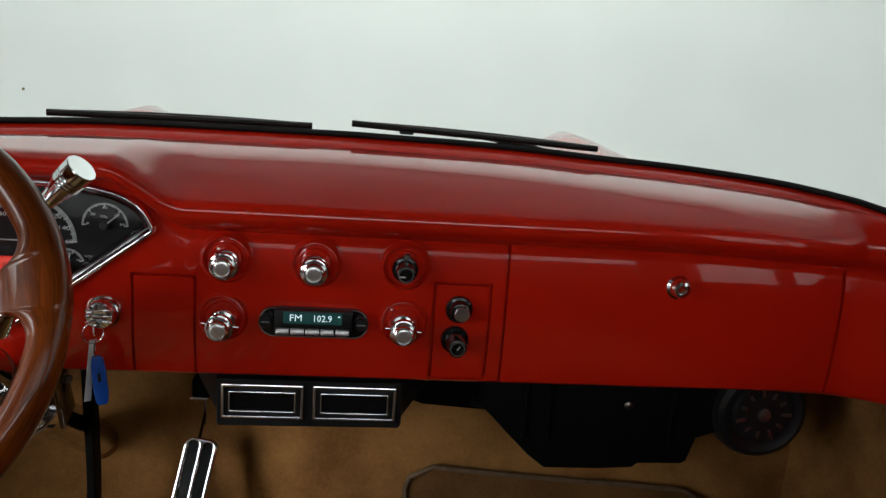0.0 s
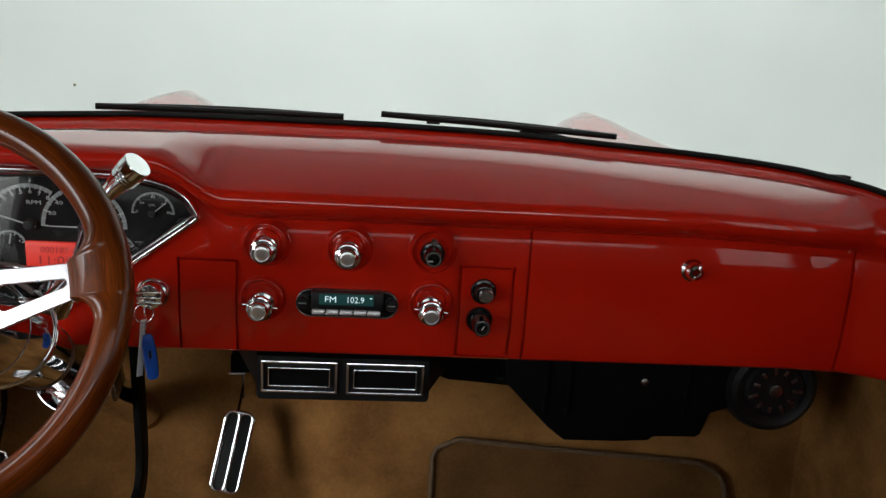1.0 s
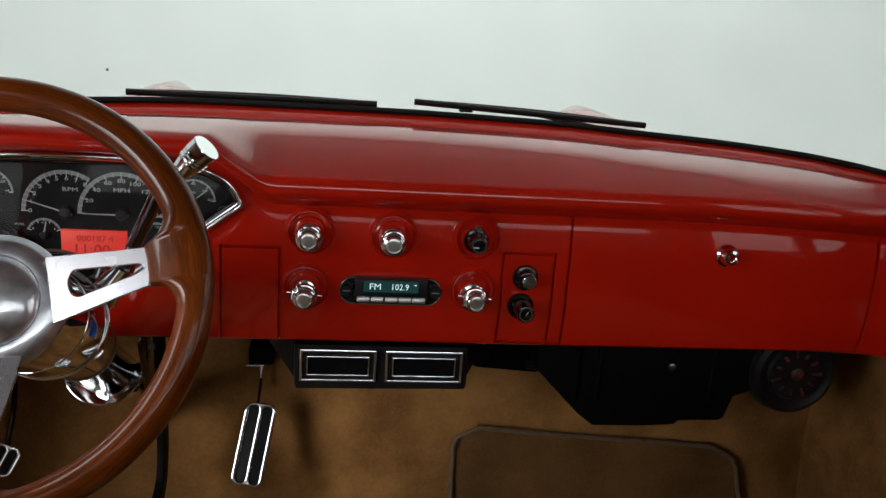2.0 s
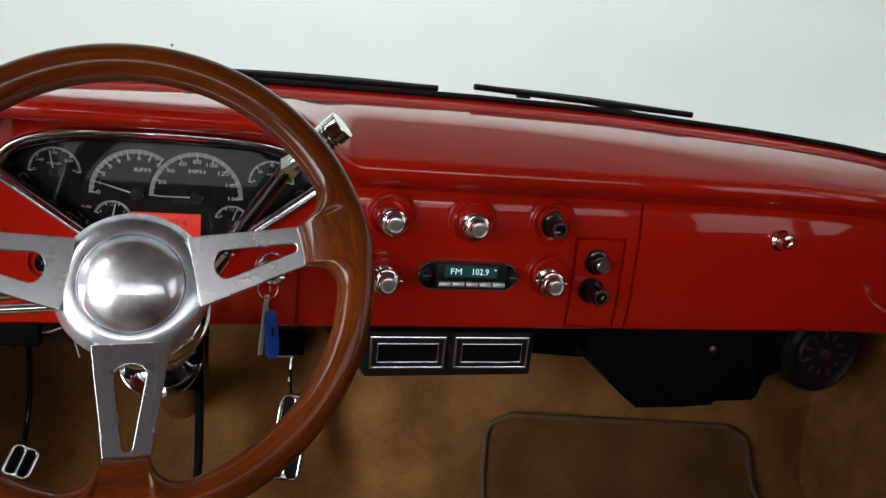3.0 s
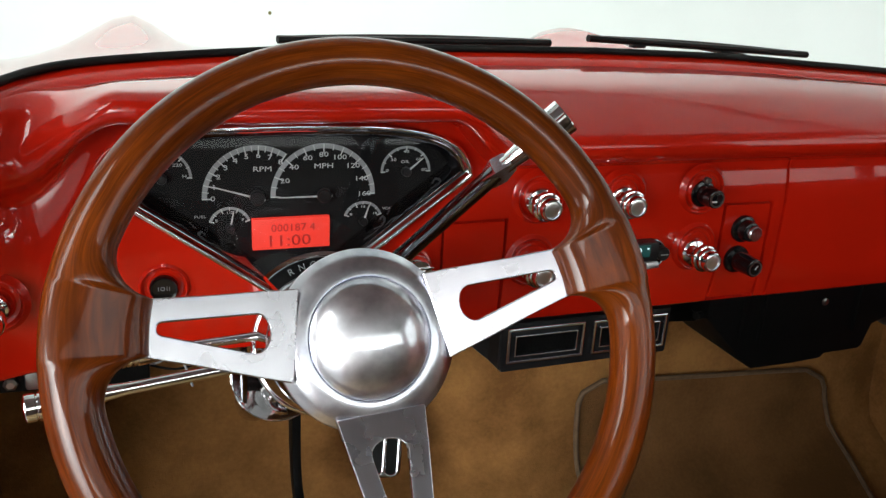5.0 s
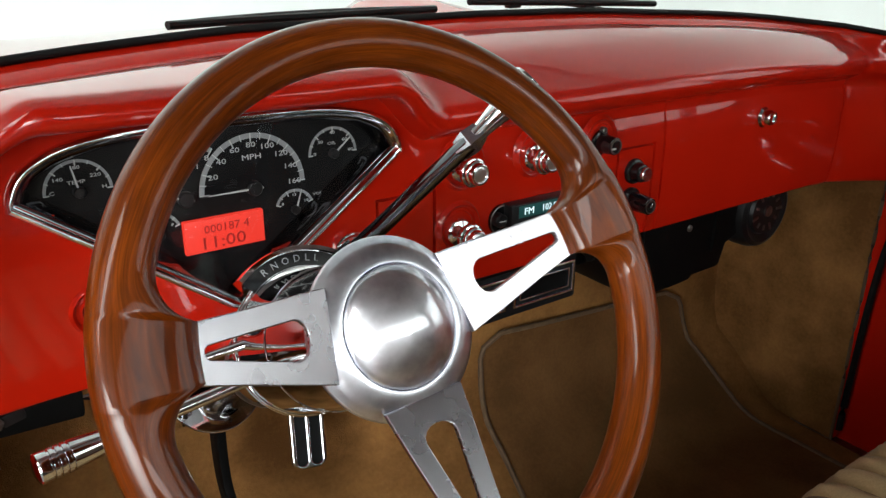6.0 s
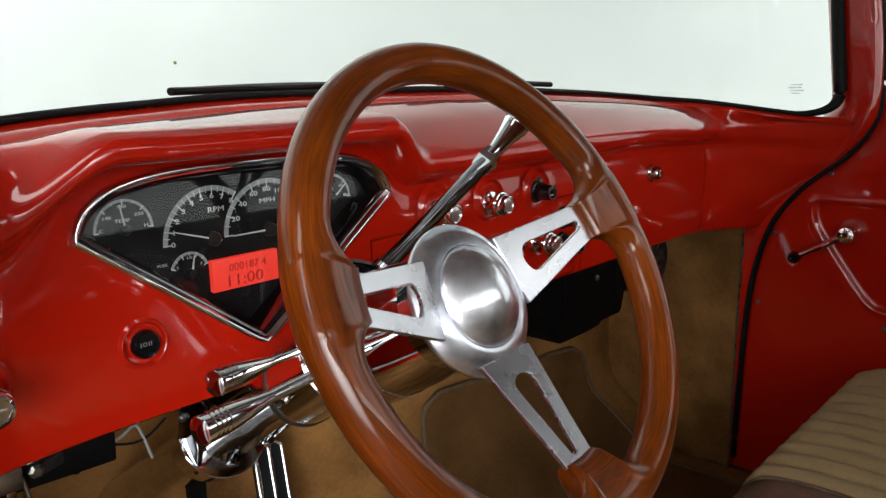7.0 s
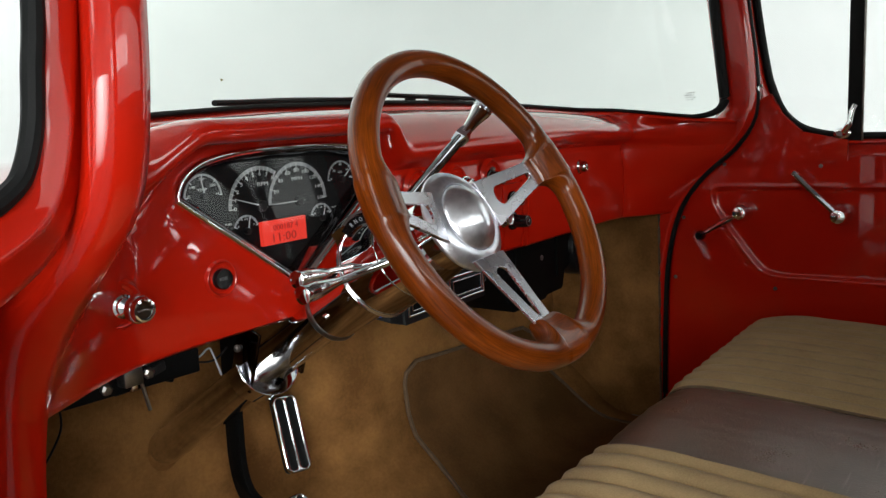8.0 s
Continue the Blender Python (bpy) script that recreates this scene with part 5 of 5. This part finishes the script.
# ---- cab shell ----
def build_shell():
    # cowl side: inner skin from the dashboard's end to the door seal, and the jamb outside it
    zs = [0.02 * k for k in range(68)]
    for sgn, nm in ((1, "east"), (-1, "west")):
        pil = thing("pillar_" + nm, (XC + sgn * 0.83, -0.22, 0.0), "glossy red steel windscreen pillar and door jamb", "pillar", kind="structure")
        rows = []
        for z in zs:
            ys = seal_y(z)
            g = screen_point(sgn * 0.795, max(0.0, min(1.0, (z - 0.808) / (1.30 - 0.808))))
            gx, gy = abs(g.x - XC), g.y
            e = 0.002
            hi = [(gx + 0.003, gy + 0.004), (gx - e, gy - 0.012), (gx - e + 0.002, gy - 0.036), (HALF - 0.028, ys - 0.004), (HALF - 0.012, ys - 0.011), (HALF + 0.000, ys - 0.012),
                  (HALF + 0.007, ys - 0.009), (HALF + 0.013, ys - 0.005), (HALF + 0.021, ys + 0.001), (HALF + 0.030, ys + 0.016), (HALF + 0.030, ys + 0.045), (gx + 0.055, gy + 0.030), (gx + 0.040, gy + 0.036), (gx + 0.012, gy + 0.014)]
            lo = [(HALF - 0.001, ys + 0.40), (HALF - 0.001, ys + 0.12), (HALF - 0.001, ys + 0.03), (HALF - 0.001, ys + 0.008), (HALF + 0.002, ys - 0.006), (HALF + 0.012, ys - 0.006),
                  (HALF + 0.022, ys - 0.005), (HALF + 0.034, ys - 0.003), (HALF + 0.044, ys + 0.002), (HALF + 0.056, ys + 0.012), (HALF + 0.062, ys + 0.030), (HALF + 0.066, ys + 0.25), (HALF + 0.066, ys + 0.45), (HALF + 0.030, ys + 0.50)]
            lower = 0.70
            if sgn < 0:
                en = 0.774 + (0.936 - z) * 0.13
                hi = [(gx + 0.003, gy + 0.004), (en + 0.004, ys + 0.016), (en, ys + 0.001), (en + 0.002, ys - 0.008), (en + 0.012, ys - 0.0135), (en + 0.026, ys - 0.0145), (en + 0.037, ys - 0.012), (en + 0.045, ys - 0.007), (en + 0.049, ys - 0.001),
                      (en + 0.047, ys + 0.010), (en + 0.038, ys + 0.030), (gx + 0.030, gy + 0.026), (gx + 0.024, gy + 0.030), (gx + 0.012, gy + 0.014)]
                lower = 0.665
            b = smooth_step(lower, lower + 0.115, z)
            rows.append([(XC + sgn * (p[0] + (q[0] - p[0]) * b), p[1] + (q[1] - p[1]) * b, z) for p, q in zip(lo, hi)])
        part("post", grid_mesh(rows, close=True), REDX, pil, "red windscreen post and jamb", angle=80)
    # black weatherstrip round the passenger's door opening
    pts = [Vector((XC + HALF + 0.010, seal_y(z) - 0.008, z)) for z in [0.02 + 1.30 * k / 70 for k in range(71)]]
    solo("weatherstrip", tube(pts, 0.0086, 8), RUBBER, "black rubber weatherstrip round the door opening", "weatherstrip", kind="structure", angle=80)
    # roof, back wall with a window, rear side walls
    x0, x1 = XC - 0.90, XC + 0.90
    solo("roof", box((x0, -1.20, 1.33), (x1, -0.11, 1.37), 0.01), HEADLINER, "grey cloth lined cab roof", "roof", kind="structure")
    slab("roof_skin", (x0 - 0.01, -1.22, 1.374), (x1 + 0.01, -0.09, 1.395), REDX, "glossy red outer roof panel of the cab", "roof panel")
    yb = -1.17
    back = thing("wall_back", (XC, yb, 0.0), "grey cloth lined cab back wall with a wide rear window", "back wall", kind="structure")
    for lo, hi in (((x0, yb - 0.03, 0.0), (x1, yb, 0.95)), ((x0, yb - 0.03, 1.29), (x1, yb, 1.33)), ((x0, yb - 0.03, 0.95), (x0 + 0.10, yb, 1.29)), ((x1 - 0.10, yb - 0.03, 0.95), (x1, yb, 1.29))):
        part("panel", box(lo, hi), HEADLINER if lo[2] > 0.5 else VINYL, back, smooth=False)
    slab("wall_side", (x1 - 0.02, yb, 0.0), (x1 + 0.02, -1.02, 1.33), REDX, "red cab side behind the passenger door", "side wall")
    slab("wall_side", (x0 - 0.02, yb, 0.0), (x0 + 0.02, -1.08, 1.33), REDX, "red cab side behind the driver door opening", "side wall")
    slab("sill", (x0, -1.10, -0.05), (x0 + 0.10, -0.02, 0.0), REDX, "red door sill on the driver side", "sill")
    slab("sill", (x1 - 0.06, -1.10, -0.05), (x1 + 0.02, 0.10, 0.06), REDX, "red door sill on the passenger side", "sill")
    slab("floor_pan", (x0, -1.20, -0.06), (x1, 0.60, -0.012), STEEL, "steel cab floor under the carpet", "floor")
    slab("firewall", (x0, 0.46, -0.05), (x1, 0.48, 0.79), HEATER, "black steel firewall behind the carpet", "firewall")


build_shell()


# ---- passenger's door ----
def field(y, z):
    """Above zero inside the raised field of the door: rounded towards the front."""
    k = 0.012
    sides = (0.628 - z, z - 0.412, -0.146 - y, (y + 0.158) * -0.806 + (z - 0.575) * 0.591)
    least = min(sides)
    return least - k * math.log(sum(math.exp(-(d - least) / k) for d in sides))


def build_door_parts():
    DX = 0.878
    door = thing("door_1", (DX + 0.03, -0.55, 0.0), "closed red steel passenger door with bare painted inner panel", "door", kind="structure")
    zs = sorted({round(0.03 + 0.705 * k / 170, 4) for k in range(171)} | {0.406, 0.409, 0.412, 0.415, 0.418, 0.622, 0.625, 0.628, 0.631, 0.634})
    rows = []
    for z in zs:
        y0 = seal_y(z) - 0.014
        row = [Vector((DX + 0.045, y0 + 0.010, z)), Vector((DX + 0.004, y0 + 0.006, z))]
        for q in range(201):
            y = y0 + (-1.03 - y0) * (q / 200) ** 1.25
            a = smooth_step(-0.007, 0.007, field(y, z))
            bead = 0.0036 * math.exp(-(field(y, z) / 0.0060) ** 2)
            row.append(Vector((DX + 0.006 * a - bead + 0.010 * smooth_step(0.70, 0.74, z), y, z)))
        rows.append(row)
    part("inner_panel", grid_mesh(rows), REDX, door, "red painted inner panel", angle=70)
    part("core", box((DX + 0.02, -1.03, 0.03), (DX + 0.055, -0.10, 0.62)), REDX, door, smooth=False)
    # window frame: rises from the belt at the front, along the head, and down at the rear
    WY = [(-0.220, 1.30), (-0.244, 1.068), (-0.270, 0.908), (-0.284, 0.855), (-0.302, 0.811), (-0.324, 0.782), (-0.354, 0.760), (-0.397, 0.746), (-0.442, 0.740), (-0.52, 0.737), (-1.03, 0.725)]
    inner = curve_points([(DX + 0.012, y, z) for y, z in WY], 6)
    rows = []
    for p in inner:
        z = p.z
        if p.y > -0.45:
            oy = seal_y(max(z, 0.74)) - 0.014
            oz = z if z > 0.80 else 0.735 + (z - 0.742) * 0.4
            blend = smooth_step(-0.45, -0.33, p.y)
            o = Vector((DX, p.y + (oy - p.y) * blend, oz * blend + 0.733 * (1 - blend)))
        else:
            o = Vector((DX, p.y, 0.728))
        mid = o.lerp(p, 0.45) + Vector((-0.008, 0, 0))
        rows.append([o + Vector((0.045, 0.010 if p.y > -0.45 else 0.0, -0.004)), o + Vector((0.004, 0.005 if p.y > -0.45 else 0.0, -0.002)), o, o.lerp(mid, 0.6) + Vector((-0.003, 0, 0)), mid, p + Vector((-0.003, 0.0, 0)), p + Vector((0.004, 0, 0))])
    part("window_frame", grid_mesh(rows), REDX, door, "red rounded window frame", angle=70)
    part("window_seal", tube([p + Vector((0.006, -0.007, 0.006)) for p in inner], 0.0095, 10), RUBBER, door, "black rubber window seal")
    fill = [(-0.20, 0.690), (-0.222, 0.730), (-0.245, 0.780), (-0.252, 0.830), (-0.292, 0.850), (-0.318, 0.803), (-0.362, 0.760), (-0.46, 0.738), (-0.46, 0.690)]
    part("corner_plate", prism([(-y, z) for y, z in fill], 0.02, Matrix.Translation((DX + 0.014, 0, 0)) @ pose(0, 0, 0, 90, 0, -90)), REDX, door, smooth=False)
    pane = bmesh.new()
    grid_mesh([[(DX + 0.016, -0.20 - 0.83 * k / 4, 0.72 + 0.60 * q / 2) for k in range(5)] for q in range(3)], pane)
    g = part("pane", pane, SIDEGLASS, door, "clear side window glass", smooth=False)
    g.visible_shadow = False
    part("vent_post", box((DX + 0.002, -0.486, 0.735), (DX + 0.022, -0.456, 1.32), 0.002), RUBBER, door, "black vent window post")
    part("post_strip", box((DX - 0.001, -0.4895, 0.735), (DX + 0.004, -0.4855, 1.32), 0.001), STEEL, door, "thin steel strip")
    part("latch_base", lathe([(0.017, 0), (0.018, 0.004), (0.013, 0.008), (0.010, 0.007), (0, 0.007)], (DX - 0.002, -0.448, 0.752), (-1, 0, 0.35), 28, squash=(1.0, 0.7)), CHROME, door, "chrome vent latch base")
    part("latch", tube(curve_points([(DX - 0.012, -0.452, 0.756), (DX - 0.018, -0.464, 0.775), (DX - 0.016, -0.468, 0.800), (DX - 0.012, -0.474, 0.815)], 5), [0.007] * 6 + [0.0055] * 10, 12), CHROME, door, "chrome vent latch")
    # winder and latch lever
    for name, piv, end, label in (("window_winder", Vector((DX - 0.022, -0.230, 0.569)), Vector((DX - 0.034, -0.137, 0.511)), "chrome window winder"), ("door_lever", Vector((DX - 0.022, -0.449, 0.566)), Vector((DX - 0.036, -0.352, 0.668)), "chrome inside door lever")):
        lv = part(name, lathe([(0.024, 0.0), (0.025, 0.006), (0.020, 0.020), (0.0195, 0.032), (0.015, 0.039), (0.008, 0.041), (0, 0.041)], piv + Vector((0.020, 0, 0)), (-1, 0, 0), 28), CHROME, door, label)
        mid = piv.lerp(end, 0.5) + Vector((-0.006, 0, 0))
        part("arm", tube(curve_points([piv + Vector((-0.004, 0, 0)), mid, end], 6), [0.0125 - 0.0045 * k / 12 for k in range(13)] if name == "window_winder" else [0.0115 - 0.002 * k / 12 for k in range(13)], 12, flat=0.75), CHROME, lv, "tapered chrome arm")
        if name == "window_winder":
            part("grip", lathe([(0.009, -0.002), (0.012, 0.004), (0.0125, 0.016), (0.009, 0.024), (0, 0.025)], end + Vector((0.004, 0, 0)), (-1, 0, 0), 20), GLOSSBLACK, lv, "black winder grip")
    for y, z in ((-0.184, 0.685), (-0.404, 0.679), (-0.080, 0.550), (-0.057, 0.392), (-0.269, 0.870), (-0.307, 0.381)):
        part("screw", lathe([(0.0048, 0), (0.0048, 0.0015), (0.003, 0.003), (0, 0.003)], (DX - 0.002, y, z), (-1, 0, 0), 12), STEEL, door, "steel trim screw")


build_door_parts()


def build_open_door():
    """Driver's door, standing open at the pillar: s along the door, z up, w towards the cab."""
    at, ang = Vector((-0.854, -0.259, 0.0)), radians(65)
    along_s, normal = Vector((-math.sin(ang), -math.cos(ang), 0)), Vector((math.cos(ang), -math.sin(ang), 0))

    def q(s, z, w=0.0):
        return at + along_s * s + normal * w + Vector((0, 0, z))
    door = thing("door_2", q(0.35, 0.0), "red steel driver door standing open beside the pillar", "door", kind="structure")
    win = [(-0.075, 1.30), (-0.060, 1.08), (-0.045, 0.932), (-0.035, 0.880), (-0.027, 0.840), (-0.012, 0.809), (0.006, 0.795), (0.030, 0.786), (0.080, 0.776), (0.20, 0.768), (0.42, 0.762), (0.70, 0.757)]
    edge = [(-0.140, 1.30), (-0.128, 1.08), (-0.113, 0.941), (-0.100, 0.880), (-0.082, 0.820), (-0.058, 0.775), (-0.026, 0.745), (0.030, 0.722), (0.080, 0.714), (0.20, 0.708), (0.42, 0.704), (0.70, 0.700)]
    win = curve_points([(a, b, 0) for a, b in win], 8)
    edge = curve_points([(a, b, 0) for a, b in edge], 8)
    prof = ((0.0, -0.007), (0.0, -0.004), (0.03, 0.002), (0.10, 0.006), (0.22, 0.007), (0.34, 0.010), (0.40, 0.011), (0.46, 0.010), (0.56, 0.006), (0.80, 0.003), (0.93, 0.000), (1.0, -0.008), (1.0, -0.012))
    rows = []
    for a, b in zip(win, edge):
        rows.append([q(a.x + (b.x - a.x) * f, a.y + (b.y - a.y) * f, w) for f, w in prof])
    part("window_frame", grid_mesh(rows), REDX, door, "red rounded window frame", angle=70)
    part("window_seal", tube([q(p.x + 0.003, p.y + 0.004, 0.0) for p in win], 0.0080, 10), RUBBER, door, "black rubber window seal")
    g = part("pane", grid_mesh([[q(-0.08 + 0.78 * i / 4, 0.76 + 0.54 * j / 2, -0.005) for i in range(5)] for j in range(3)]), SIDEGLASS, door, "clear side window glass", smooth=False)
    g.visible_shadow = False
    low = bmesh.new()
    grid_mesh([[q(0.05 + 0.65 * i / 10, 0.03 + (edge[min(len(edge) - 1, 58 + 3 * i)].y - 0.002 - 0.03) * j / 6, -0.010) for i in range(11)] for j in range(7)], low)
    grid_mesh([[q(0.05 + 0.65 * i / 10, 0.03 + 0.67 * j / 6, -0.045) for i in range(11)] for j in range(7)], low)
    part("inner_panel", low, REDX, door, "red painted inner panel", angle=70)
    part("head", tube([q(-0.11, 1.31, -0.015), q(0.70, 1.31, -0.015)], 0.022, 10), REDX, door, "red window head")
    part("rear_post", tube([q(0.70, 0.70, -0.015), q(0.70, 1.31, -0.015)], 0.022, 10), REDX, door, "red rear window post")


build_open_door()


# ---- bench seat ----
def build_seat():
    seat = thing("bench_seat", (XC, -0.6, 0.0), "bench seat cushion in pleated tan cloth with brown vinyl bands", "seat")
    x0, x1 = XC - 0.735, XC + 0.755
    PLEAT = 0.048
    prof = [(-0.300, 0.10), (-0.296, 0.20), (-0.292, 0.26), (-0.294, 0.298), (-0.304, 0.324), (-0.322, 0.341), (-0.350, 0.350), (-0.40, 0.354), (-0.50, 0.352), (-0.65, 0.345), (-0.85, 0.335), (-1.00, 0.33)]
    prof = [(p.x, p.y) for p in curve_points([(a, b, 0) for a, b in prof], 4)]

    def section(x, puff):
        """The cushion's profile at x, raised by puff."""
        e = max(0.0, min(1.0, (x1 - x) / 0.10)), max(0.0, min(1.0, (x - x0) / 0.10))
        rnd = math.sqrt(1 - (1 - e[0]) ** 2) * math.sqrt(1 - (1 - e[1]) ** 2)
        row = []
        for y, z in prof:
            fade = smooth_step(0.20, 0.30, z)
            wr = 0.0015 * noise.noise(Vector((x * 14, y * 14, 2))) + 0.0008 * noise.noise(Vector((x * 45, y * 30, 7)))
            lift = (puff + wr) * fade
            row.append(Vector((x, y + (1 - rnd) * -0.07 * fade + lift * (1 if y > -0.33 else 0.2), z - (1 - rnd) * 0.05 * fade + lift * (1 if y < -0.31 else 0.3))))
        return row

    def strip(a, b, pleat, mat, label, name):
        n = max(8, int((b - a) / 0.0018))
        rows = []
        for k in range(n + 1):
            x = a + (b - a) * k / n
            if pleat:
                puff = 0.0115 * (abs(math.sin(math.pi * (x - a) / PLEAT)) ** 0.62) - 0.0060
            else:
                puff = 0.006 * math.sin(math.pi * k / n) ** 0.35 - 0.003
            rows.append(section(x, puff))
        body = part(name, grid_mesh(rows), mat, seat, label, angle=80)
        if pleat:
            # Sewn seams as dark tubes that also stand in for shade between pleats.
            for k in range(1, int((b - a) / PLEAT) + 1):
                part("seam", tube(section(a + PLEAT * k, -0.0054)[6:], 0.0021, 6), PIPING, body)
    strip(x0, -0.100, True, CLOTH, "tan pleated cloth insert", "insert")
    strip(-0.096, 0.193, False, VINYL, "scuffed brown vinyl band", "band")
    strip(0.197, x1, True, CLOTH, "tan pleated cloth insert", "insert")
    for x in (-0.098, 0.195):
        part("welt", tube([Vector((x, y, z)) + Vector((0, 0.0005, -0.001)) for y, z in prof[4:]], 0.0032, 6), PIPING, seat, "dark sewn welt")
    part("end_cap", box((x0 + 0.02, -1.0, 0.08), (x1 - 0.02, -0.31, 0.27), 0.02), VINYL, seat, "brown vinyl side")


build_seat()
